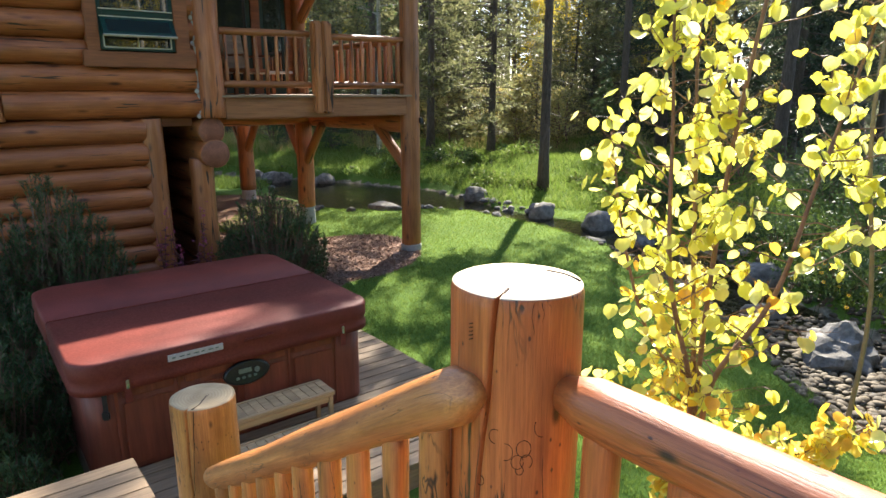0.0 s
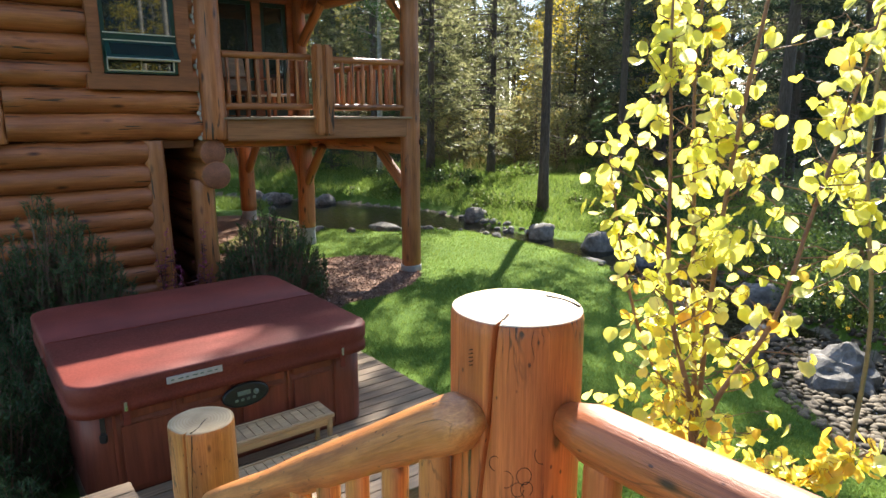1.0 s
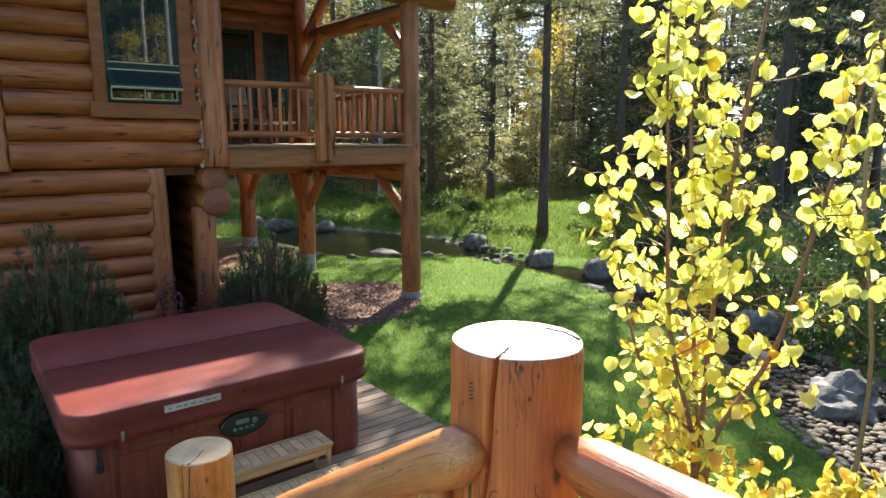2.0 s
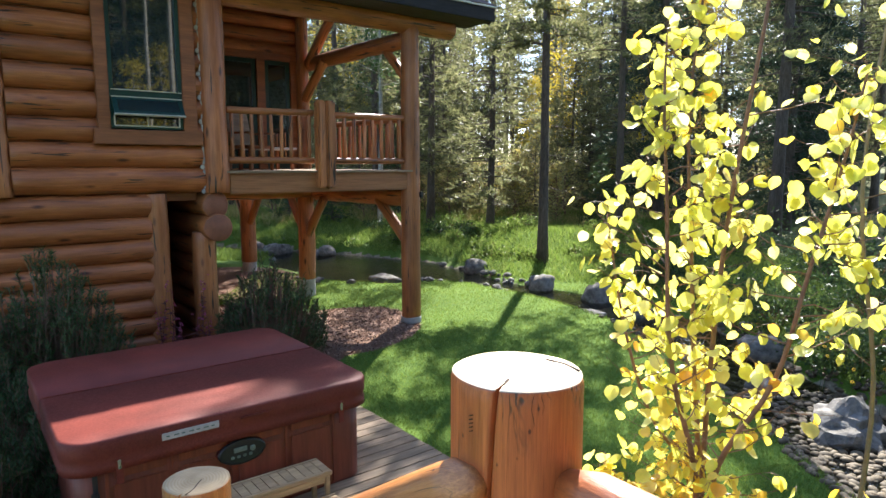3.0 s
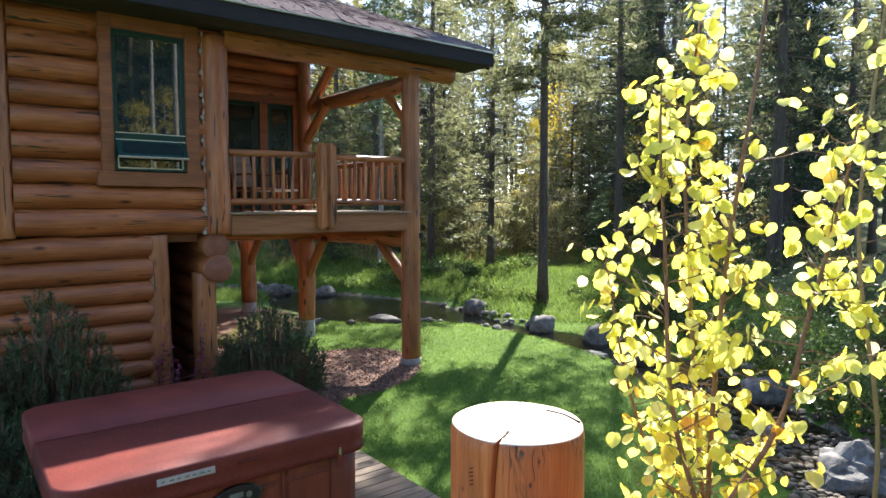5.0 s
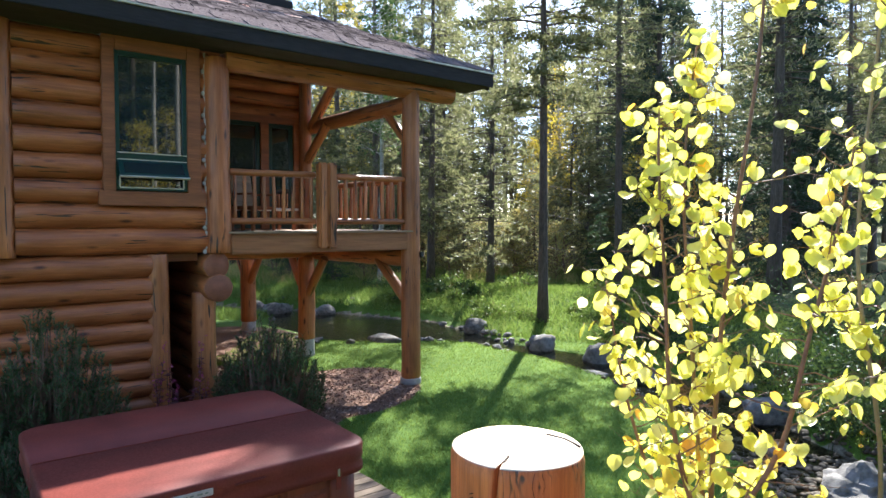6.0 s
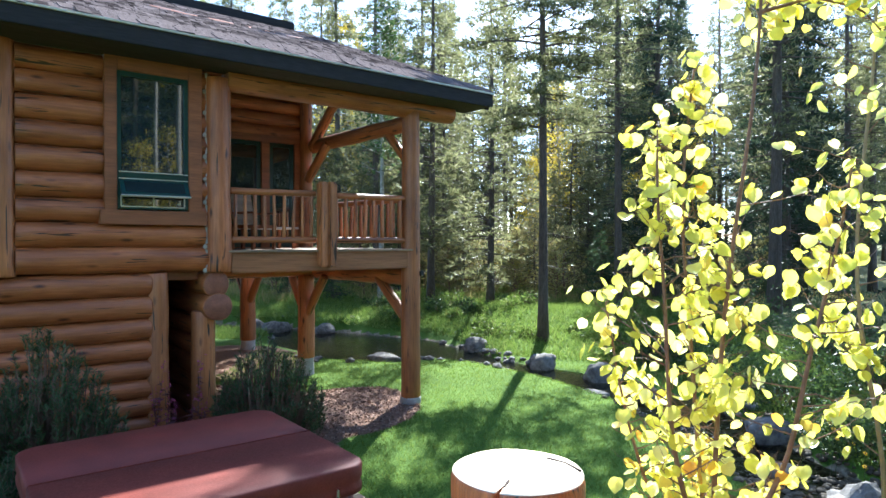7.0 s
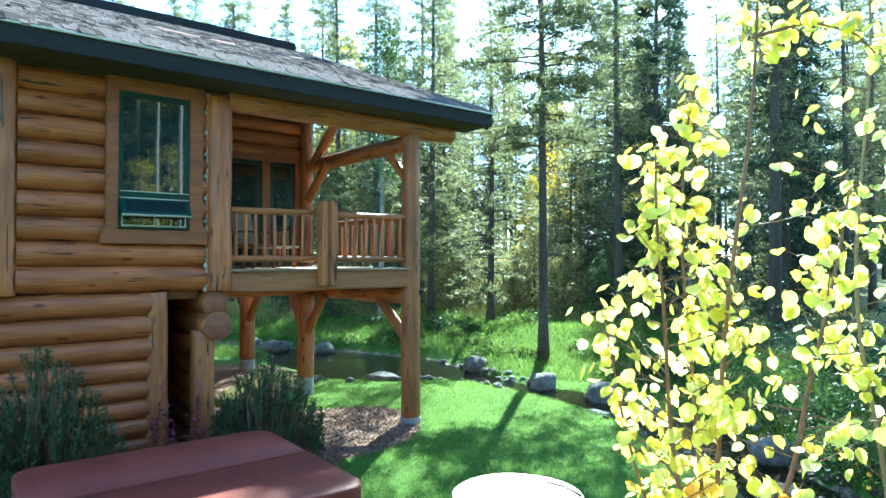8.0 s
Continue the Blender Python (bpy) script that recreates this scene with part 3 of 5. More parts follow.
for i in range(26):
    put("plank", plank, porch_floor, Matrix.Translation((-1.78, -0.09 + 0.145 * i, 2.81)))

# recessed porch wall with two dark door lights
for i in range(9):
    z, h = UPPER[i], UPPER[i + 1] - UPPER[i]
    if z > 5.1 or z < 2.8:
        log("wall_log", (-3.7, 3.75, z + h / 2), (-0.5, 3.75, z + h / 2), h * 0.53, h * 0.53, WALL_LOG, house, seg=14)
for k in range(7):
    log("wall_log", (-3.7, 3.75, 5.68 + 0.3 * k), (-0.42, 3.75, 5.68 + 0.3 * k), 0.16, 0.16, WALL_LOG, house, seg=14)
for x0, x1 in ((-3.7, -2.55), (-1.46, -1.27), (-0.69, -0.41)):
    box("door_trim", (x0, 3.58, 2.83), (x1, 3.75, 5.3), TRIM_WOOD, house, "", 0.01)
box("door_trim", (-2.55, 3.58, 5.15), (-0.69, 3.75, 5.3), TRIM_WOOD, house, "", 0.01)
for x0, x1 in ((-2.55, -1.46), (-1.27, -0.69)):
    door = thing("glass_door", None, "dark glazed porch door", "")
    door.parent = house
    for lo, hi in (((x0, 3.62, 2.83), (x0 + 0.09, 3.7, 5.15)), ((x1 - 0.09, 3.62, 2.83), (x1, 3.7, 5.15)),
                   ((x0 + 0.09, 3.62, 5.06), (x1 - 0.09, 3.7, 5.15)), ((x0 + 0.09, 3.62, 2.83), (x1 - 0.09, 3.7, 2.98))):
        box("door_frame", lo, hi, GREEN_PAINT, door, "", 0.006)
    box("pane", (x0 + 0.09, 3.65, 2.98), (x1 - 0.09, 3.665, 5.06), GLASS, door, "", 0)
box("inner_wall", (-3.7, 3.9, 2.7), (-0.5, 4.0, 5.6), PLASTER, house, "", 0)


# porch railing
def rail_run(p0, p1, n, name="railing", label="peeled log railing", z0=2.99, z1=3.75, r=0.055, rb=0.03):
    run = thing(name, None, label)
    run.parent = house
    (x0, y0), (x1, y1) = p0, p1
    log("top_rail", (x0, y0, z1), (x1, y1, z1 + 0.015), r, r, POST_LOG, run, seg=14, wob=0.05)
    log("bottom_rail", (x0, y0, z0), (x1, y1, z0), r * 0.95, r * 0.95, POST_LOG, run, seg=14, wob=0.05)
    me = [log_mesh("baluster", z1 - z0 - 0.03, rb, rb * 0.9, POST_LOG, LOG_END, seg=10, rings=6, wob=0.12, seed=90 + k) for k in range(3)]
    for i in range(n):
        t = (i + 0.5) / n
        put("baluster", me[i % 3], run, pose(x0 + (x1 - x0) * t, y0 + (y1 - y0) * t, z0 + 0.015, 0, -90 + rng.uniform(-1.5, 1.5), rng.uniform(0, 360)))
    return run


rail_run((-3.43, -0.02), (-1.98, -0.02), 9)
rail_run((-1.68, -0.02), (-0.17, -0.02), 8, rb=0.036)
rail_run((-0.08, 0.17), (P2[0] + 0.2, P2[1] - 0.15), 17, rb=0.036)
newel = thing("newel_post", None, "flat-faced newel post bolted to the rim board", "")
newel.parent = house
put("post_half", box_mesh("post_half", (1.43, 0.16, 0.16), POST_LOG, 0.03, 0.003), newel, pose(-1.91, -0.14, 3.25, 0, -90, 0))
put("post_half", box_mesh("post_half", (1.44, 0.17, 0.165), POST_LOG, 0.03, 0.003), newel, pose(-1.745, -0.145, 3.25, 0, -90, 0))

# porch roof frame
log("plate_beam", (-3.5, 0.0, 5.46), (0.95, 0.0, 5.46), 0.185, 0.18, POST_LOG, house, wob=0.03)
log("plate_beam", (0.0, 0.0, 5.2), (P2[0] + 0.1, P2[1] + 0.3, 5.12), 0.15, 0.15, POST_LOG, house, wob=0.03)
log("brace", (-0.02, 0.1, 4.5), (-0.05, 0.75, 5.1), 0.09, 0.085, POST_LOG, house, seg=14)
log("brace", (P2[0], P2[1] - 0.1, 4.35), (P2[0] + 0.08, P2[1] - 0.9, 5.1), 0.1, 0.095, POST_LOG, house, seg=14)
log("brace", (P2[0] + 0.05, P2[1] - 0.2, 5.1), (P2[0] + 0.2, P2[1] - 1.3, 6.2), 0.11, 0.1, POST_LOG, house, seg=14)
log("rafter", (0.0, 0.3, 5.75), (0.0, 3.8, 7.1), 0.12, 0.12, POST_LOG, house, seg=14)
log("rafter", (-3.3, 0.3, 5.75), (-3.3, 3.8, 7.1), 0.12, 0.12, POST_LOG, house, seg=14)

# porch table and chair, seen through the balusters
table = thing("porch_table", HOUSE @ pose(-2.3, 1.5, 2.83), "low pale table standing on the porch", "table")
box("tabletop", (-0.55, -0.4, 0.36), (0.55, 0.4, 0.40), WHITE_LABEL, table, "", 0.008)
for sx in (-0.48, 0.48):
    for sy in (-0.33, 0.33):
        box("leg", (sx - 0.03, sy - 0.03, 0.0), (sx + 0.03, sy + 0.03, 0.36), TRIM_WOOD, table)
chair = thing("porch_chair", HOUSE @ pose(-2.75, 0.75, 2.83, 0, 0, 25), "brown wooden porch armchair with a tall back", "chair")
box("seat", (-0.28, -0.26, 0.36), (0.28, 0.26, 0.41), TRIM_WOOD, chair)
put("backrest", box_mesh("backrest", (0.5, 0.03, 0.62), DECK_WOOD, 0.01), chair, pose(0, 0.27, 0.72, -10))
for sx in (-0.25, 0.25):
    for sy in (-0.22, 0.24):
        box("leg", (sx - 0.025, sy - 0.025, 0.0), (sx + 0.025, sy + 0.025, 0.37), TRIM_WOOD, chair)
    box("armrest", (sx - 0.04, -0.28, 0.60), (sx + 0.04, 0.28, 0.63), TRIM_WOOD, chair)

# roof: y -0.75 is the front eave, 7.45 the ridge
EY, EZ, RY, RZ, RX0, RX1 = -0.78, 5.80, 7.45, 9.05, -11.0, 1.35
roof = thing("roof", None, "wood-shingled gable roof with a deep dark fascia")
roof.parent = house
slope = math.atan2(RZ - EZ, RY - EY)
run = math.hypot(RZ - EZ, RY - EY)
ROOF_AT = pose(0, EY, EZ, math.degrees(slope))     # x along the eave, y up the slope
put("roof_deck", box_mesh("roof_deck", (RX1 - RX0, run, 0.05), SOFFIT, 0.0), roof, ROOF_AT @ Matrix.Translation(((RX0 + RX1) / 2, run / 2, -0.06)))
put("roof_back", box_mesh("roof_back", (RX1 - RX0, run, 0.08), SHINGLE, 0.0), roof, pose(0, 2 * RY - EY, EZ, -math.degrees(slope)) @ Matrix.Translation(((RX0 + RX1) / 2, -run / 2, -0.06)))
box("fascia", (RX0, EY - 0.03, EZ - 0.27), (RX1, EY + 0.01, EZ - 0.03), FASCIA, roof, "deep dark-stained fascia board", 0.01)
put("fascia", box_mesh("fascia", (0.04, run, 0.26), FASCIA, 0.008), roof, ROOF_AT @ Matrix.Translation((RX1 + 0.0, run / 2, -0.2)))
box("soffit", (RX0, EY + 0.01, EZ - 0.26), (RX1 - 0.02, 0.02, EZ - 0.23), SOFFIT, roof, "soffit boards coloured for the shade under the eave", 0)
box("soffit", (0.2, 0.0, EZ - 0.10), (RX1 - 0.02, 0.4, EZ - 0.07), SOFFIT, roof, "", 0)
box("eave_edge", (RX0, EY - 0.06, EZ - 0.035), (RX1 + 0.02, EY + 0.02, EZ - 0.005), PALE_METAL, roof, "thin pale drip edge", 0.004)
box("ridge_board", (RX0, RY - 0.15, RZ - 0.02), (RX1 - 0.3, RY + 0.15, RZ + 0.22), FASCIA, roof, "dark raised ridge", 0.02)

# ---- hot tub and its deck ----
TUB = HOUSE @ pose(-5.14, -3.68, 0.0)
tub = thing("hot_tub", TUB, "square maroon hot tub closed with a padded vinyl cover", "hot tub")


def ring(hx, hy, rad, z, n=8):
    """Points round a rectangle with rounded corners."""
    out = []
    for cx, cy, a0 in ((1, 1, 0), (-1, 1, 90), (-1, -1, 180), (1, -1, 270)):
        for k in range(n + 1):
            a = radians(a0 + 90 * k / n)
            out.append((cx * (hx - rad) + rad * math.cos(a), cy * (hy - rad) + rad * math.sin(a), z))
    return out


def loft(name, rings, material, cap0=True, cap1=True, smooth=True):
    n = len(rings[0])
    verts = [p for r in rings for p in r]
    faces = []
    for i in range(len(rings) - 1):
        for k in range(n):
            k2 = (k + 1) % n
            faces.append((i * n + k, i * n + k2, (i + 1) * n + k2, (i + 1) * n + k))
    if cap0:
        faces.append(tuple(range(n - 1, -1, -1)))
    if cap1:
        faces.append(tuple((len(rings) - 1) * n + k for k in range(n)))
    return mesh(name, verts, faces, material, smooth)


TX, TY = 1.215, 1.15
put("shell", loft("shell", [ring(TX - 0.02, TY - 0.02, 0.16, z) for z in (0.0, 0.02, 0.4, 0.84)], TUB_PANEL, smooth=True), tub, None, "redwood-coloured panelled cabinet")
# panel joints and raised fields on the front and the right side
for k, x in enumerate((-0.98, -0.52, -0.05, 0.42, 0.88)):
    box("panel_joint", (x - 0.012, -TY + 0.012, 0.03), (x + 0.012, -TY + 0.028, 0.82), TUB_PANEL, tub, "", 0.003)
for x0, x1 in ((-0.94, -0.56), (-0.48, -0.09), (-0.01, 0.38), (0.46, 0.84)):
    box("front_panel", (x0, -TY + 0.002, 0.62), (x1, -TY + 0.022, 0.80), TUB_PANEL, tub, "", 0.008)
    box("front_panel", (x0, -TY + 0.004, 0.05), (x1, -TY + 0.022, 0.58), TUB_PANEL, tub, "", 0.008)
for k, y in enumerate((-0.5, 0.0, 0.5)):
    box("panel_joint", (TX - 0.028, y - 0.012, 0.03), (TX - 0.012, y + 0.012, 0.82), TUB_PANEL, tub, "", 0.003)


def cover_half(y0, y1, front):
    """Half of the padded cover, its skirt hanging over the rim, the outer corners rounded."""
    n, hx, rad = 10, TX + 0.05, 0.21
    def outline(inset, z, sag=0.0):
        out = []
        yo = y0 + inset if front else y1 - inset
        yi = y1 if front else y0
        sgn = -1 if front else 1
        x = hx - inset
        pts = [(-x, yi), (x, yi)] if front else [(x, yi), (-x, yi)]
        out += [(p[0], p[1], z + sag) for p in pts]
        for cx in ((1, -1) if front else (-1, 1)):
            for k in range(n + 1):
                a = radians(90 * k / n)
                ca, sa = (math.cos(a), math.sin(a)) if (cx == 1) == front else (math.sin(a), math.cos(a))
                out.append((cx * (x - rad + rad * ca), yo - sgn * rad + sgn * rad * sa, z))
        return out
    rings = [outline(0.02, 0.70), outline(0.0, 0.705), outline(0.0, 0.76), outline(0.012, 0.79), outline(0.0, 0.83), outline(0.0, 0.938, 0.004), outline(0.007, 0.953, 0.005), outline(0.024, 0.961, 0.006)]
    return loft("cover_half", rings, VINYL)


put("cover_half", cover_half(-TY - 0.05, -0.004, True), tub, None, "maroon vinyl cover half")
put("cover_half", cover_half(0.004, TY + 0.05, False), tub, None, "maroon vinyl cover half")
box("cover_seam", (-TX - 0.04, -0.012, 0.955), (TX + 0.04, 0.012, 0.976), VINYL, tub, "stitched fold seam", 0.008)
box("warning_label", (-0.60, -TY - 0.058, 0.845), (-0.17, -TY - 0.045, 0.90), WHITE_LABEL, tub, "worn white label strip", 0.002)
for i in range(7):
    x = -0.57 + 0.056 * i
    box("label_bar", (x, -TY - 0.061, 0.868), (x + 0.026 + 0.012 * (i % 2), -TY - 0.057, 0.878), GREY_LCD, tub, "", 0.0)
box("cover_handle", (0.0, -TY - 0.075, 0.865), (0.26, -TY - 0.05, 0.89), VINYL, tub, "folded vinyl handle", 0.008)
panel = put("control_panel", loft("control_panel", [[(0.2 * s * math.cos(a), 0.0 - d, 0.105 * s * math.sin(a)) for a in np.linspace(0, 2 * math.pi, 28, endpoint=False)] for d, s in ((0.0, 1.0), (0.02, 1.0), (0.03, 0.93), (0.026, 0.8))], BLACK_PLASTIC), tub, Matrix.Translation((0.02, -TY - 0.006, 0.575)), "black oval control panel")
box("display", (-0.075, -0.032, 0.005), (0.035, -0.024, 0.045), GREY_LCD, panel, "", 0.002)
for i in range(4):
    box("button", (-0.1 + 0.05 * i, -0.034, -0.045), (-0.07 + 0.05 * i, -0.024, -0.02), GREY_LCD, panel, "", 0.004)
put("dial", log_mesh("dial", 0.012, 0.026, 0.024, GREY_LCD, GREY_LCD, seg=16, wob=0.0, rings=2), panel, pose(0.085, -0.022, 0.012, 0, 0, -90))
for x, y, rz in ((-0.9, -TY - 0.055, 0), (0.93, -TY - 0.055, 0)):
    st = put("strap", box_mesh("strap", (0.05, 0.008, 0.2), VINYL, 0.002), tub, pose(x, y + 0.006, 0.70, 0, 0, rz))
    put("buckle_plate", box_mesh("buckle_plate", (0.022, 0.012, 0.07), STEEL, 0.003), st, Matrix.Translation((0.0, -0.006, 0.05)), "steel buckle plate")
lk = put("strap", box_mesh("strap", (0.035, 0.008, 0.14), BLACK_PLASTIC, 0.002), tub, pose(-1.06, -TY - 0.012, 0.62, 0, 0, -20), "black locking strap")
put("buckle", box_mesh("buckle", (0.055, 0.03, 0.075), BLACK_PLASTIC, 0.01), lk, Matrix.Translation((0, -0.01, -0.09)))
box("strap", (TX + 0.03, -0.75, 0.55), (TX + 0.045, -0.71, 0.78), BLACK_PLASTIC, tub, "", 0.003)

# two-tread spa step
step = thing("spa_step", TUB @ pose(0.2, -TY - 0.36, 0.0), "pale slatted cedar two-tread step before the hot tub", "step")
for z, y, w in ((0.36, 0.12, 0.30), (0.17, -0.2, 0.30)):
    box("tread_edge", (-0.47, y - w / 2, z - 0.04), (0.45, y - w / 2 + 0.035, z), STEP_WOOD, step)
    box("tread_edge", (-0.47, y + w / 2 - 0.035, z - 0.04), (0.45, y + w / 2, z), STEP_WOOD, step)
    slat = box_mesh("slat", (0.072, w - 0.074, 0.028), STEP_WOOD, 0.003)
    for i in range(12):
        put("slat", slat, step, Matrix.Translation((-0.43 + 0.0765 * i, y, z - 0.016)))
    for x in (-0.43, 0.41):
        box("leg", (x - 0.02, y - w / 2 + 0.005, 0.0), (x + 0.02, y - w / 2 + 0.045, z - 0.04), STEP_WOOD, step)
        box("leg", (x - 0.02, y + w / 2 - 0.045, 0.0), (x + 0.02, y + w / 2 - 0.005, z - 0.04), STEP_WOOD, step)
    box("apron", (-0.41, y - w / 2 + 0.012, z - 0.10), (0.39, y - w / 2 + 0.03, z - 0.04), STEP_WOOD, step)


def planked(name, x0, x1, y0, y1, z, label, w=0.138, fascia=0.22):
    """A deck in the house's axes: planks along x, a fascia round it, posts to the ground."""
    d = thing(name, HOUSE, label, "deck")
    n = int((y1 - y0) / (w + 0.006))
    pl = [box_mesh("plank", (x1 - x0 + rng.uniform(-0.004, 0.004), w, 0.036), DECK_WOOD, 0.005) for _ in range(4)]
    for i in range(n):
        put("plank", pl[i % 4], d, Matrix.Translation(((x0 + x1) / 2, y0 + (w + 0.006) * (i + 0.5), z - 0.018 + rng.uniform(-0.0015, 0.0015))))
    y1 = y0 + n * (w + 0.006)
    f = DECK_WOOD
    box("fascia_board", (x0, y0 - 0.0, z - 0.036 - fascia), (x1, y0 + 0.04, z - 0.038), f, d)
    box("fascia_board", (x0, y1 - 0.04, z - 0.036 - fascia), (x1, y1, z - 0.038), f, d)
    box("fascia_board", (x0, y0 + 0.041, z - 0.036 - fascia), (x0 + 0.04, y1 - 0.041, z - 0.038), f, d)
    box("fascia_board", (x1 - 0.04, y0 + 0.041, z - 0.036 - fascia), (x1, y1 - 0.041, z - 0.038), f, d)
    for x in (x0 + 0.15, x1 - 0.15):
        for y in (y0 + 0.15, y1 - 0.15):
            box("deck_post", (x - 0.06, y - 0.06, -0.45), (x + 0.06, y + 0.06, z - 0.06), f, d)
    return d


planked("tub_deck", -6.33, -3.08, -6.1, -2.35, 0.0, "low weathered plank deck under the hot tub")
planked("landing", -7.9, -6.14, -7.35, -5.26, 0.40, "small plank landing at the foot of the stairs", fascia=0.16)
planked("upper_deck", -9.5, -6.0, -13.5, -8.95, 1.38, "raised plank deck at the head of the stairs")

# stairs down to the landing
stairs = thing("stairs", HOUSE, "straight flight of plank steps", "stairs")
for i in range(5):
    z = 1.38 - 0.165 * (i + 1)
    box("tread", (-7.9, -8.95 + 0.31 * i, z - 0.04), (-6.2, -8.95 + 0.31 * i + 0.32, z), DECK_WOOD, stairs)
for x in (-7.88, -6.24):
    put("stringer", box_mesh("stringer", (0.05, 1.85, 0.24), DECK_WOOD, 0.005), stairs, pose(x, -8.15, 0.78, -29))


# ---- the near railing ----
def near_post(name, length, r, crack_at, material, end, crack=0.012, wander=0.3, seed=3):
    """A post along x (upright when set), with a drying crack at the angle crack_at that runs down it and across the top."""
    rg = np.random.default_rng(seed)
    ph = rg.uniform(0, 6.28, 6)
    angs = sorted(list(np.linspace(0, 2 * math.pi, 56, endpoint=False)) + [2 * math.pi * 0.5 + d for d in (-0.06, -0.03, -0.012, 0.012, 0.03, 0.065)])
    seg = len(angs)
    xs = list(np.linspace(0, length - 0.03, 44)) + [length - 0.012, length - 0.004, length]
    verts, faces, idx = [], [], []
    def turn(x):
        return crack_at - math.pi - wander * (length - x) + 0.02 * math.sin(9 * x + ph[0]) + 0.012 * math.sin(23 * x + ph[1])
    def radius(a, x):
        e = length - x
        rr = r * (1 + 0.012 * math.sin(2 * a + ph[2] + x) + 0.010 * math.sin(5 * a + ph[3] + 2 * x) + 0.006 * math.sin(7 * x + ph[4] + a) + 0.004 * (e / length))
        if e < 0.005:
            rr -= 0.0025
        elif e < 0.008:
            rr -= 0.0008
        return rr
    for x in xs:
        for a0 in angs:
            a = a0 + turn(x)
            rr = radius(a, x)
            d = abs(a0 - math.pi)
            if d < 0.02:
                rr -= 0.045 * (crack / 0.012)
            elif d < 0.04:
                rr -= 0.003
            verts.append((x, rr * math.cos(a), rr * math.sin(a)))
    for i in range(len(xs) - 1):
        for k in range(seg):
            k2 = (k + 1) % seg
            faces.append((i * seg + k, i * seg + k2, (i + 1) * seg + k2, (i + 1) * seg + k))
            idx.append(0)
    base = (len(xs) - 1) * seg
    prev = [base + k for k in range(seg)]
    for f in (0.85, 0.6, 0.35):
        cur = []
        for k in range(seg):
            v = verts[base + k]
            cur.append(len(verts))
            verts.append((length + 0.002 * math.sin(5 * f + k * 0.3), v[1] * f, v[2] * f))
        for k in range(seg):
            k2 = (k + 1) % seg
            faces.append((prev[k], prev[k2], cur[k2], cur[k]))
            idx.append(1)
        prev = cur
    faces.append(tuple(prev))
    idx.append(1)
    faces.append(tuple(range(seg - 1, -1, -1)))
    idx.append(1)
    return mesh(name, verts, faces, [material, end], True, idx)


def upright(x, y, z):
    return pose(x, y, z, 0, -90, 0)


NP = (0.136, 1.155)
post = thing("newel_post", pose(NP[0], NP[1], 0.0), "thick varnished log newel post with a long drying crack", "post")
put("shaft", near_post("shaft", 1.56, 0.1205, radians(156), NEAR_LOG, PALE_END, 0.012, 0.6), post, upright(0, 0, 0.987))
for (x0, y0), (x1, y1) in (((0.062, 0.060), (0.092, 0.034)), ((0.092, 0.034), (0.112, -0.008)), ((-0.033, -0.085), (-0.022, -0.055))):
    put("crack", box_mesh("crack", (math.hypot(x1 - x0, y1 - y0), 0.0035, 0.003), BARK_DARK, 0.0), post, pose((x0 + x1) / 2, (y0 + y1) / 2, 2.549, 0, 0, math.degrees(math.atan2(y1 - y0, x1 - x0))))
SP = (-0.985, 2.44)
post2 = thing("newel_post", pose(SP[0], SP[1], 0.0), "shorter yellow log newel post at the foot of the stair rail", "post")
put("shaft", near_post("shaft", 1.6, 0.128, radians(170), NEAR_LOG_PALE, SHADED_END, 0.005, 0.1, 5), post2, upright(0, 0, 0.065))



def on_shaft(r, deg, z):
    return r * math.cos(radians(deg)), r * math.sin(radians(deg)), z


def carving(deg, z, size, start, sweep):
    """A shallow curved scratch in the post's face."""
    pts = []
    for k in range(13):
        a = radians(start + sweep * k / 12)
        pts.append(on_shaft(0.1208, deg + math.degrees(size * math.cos(a) / 0.1205), z + 1.25 * size * math.sin(a)))
    put("carved_mark", tube_mesh("carved_mark", pts, [0.0007] * 13, BARK_DARK, 5), post, None, "dark carved scratch")


for mark in ((-112, 2.297, 0.011, 60, 210), (-103, 2.270, 0.013, -100, 200), (-88, 2.278, 0.013, 0, 350), (-93, 2.252, 0.011, 20, 340),
             (-85.5, 2.253, 0.011, -60, 300), (-91, 2.236, 0.007, 150, 240), (-125, 2.203, 0.008, -120, 200), (-72, 2.318, 0.016, 150, 120)):
    carving(*mark)
for k in range(5):
    z = 2.465 + 0.007 * k
    put("carved_mark", tube_mesh("carved_mark", [on_shaft(0.1212, -138.5 + 1.3 * d, z + 0.0012 * d) for d in range(4)], [0.0009] * 4, BARK_DARK, 5), post, None, "dark carved scratch")
for deg, z0, z1 in ((-98, 2.44, 2.543), (-84, 2.47, 2.543), (-76, 2.50, 2.543), (-64, 2.28, 2.40), (-104, 2.06, 2.21), (-70, 2.06, 2.26)):
    put("hairline_crack", tube_mesh("hairline_crack", [on_shaft(0.1203, deg + 1.2 * math.sin(5 * k + deg), z0 + (z1 - z0) * k / 6) for k in range(7)], [0.0003, 0.0006, 0.0008, 0.0008, 0.0008, 0.0007, 0.0004], BARK_DARK, 5), post)
put("hairline_crack", tube_mesh("hairline_crack", [(0.006 * math.sin(0.9 * k) + 0.004 * k, -0.118 + 0.022 * k, 1.6655) for k in range(7)], [0.0035, 0.003, 0.0028, 0.003, 0.0025, 0.002, 0.0008], BARK_DARK, 5), post2)
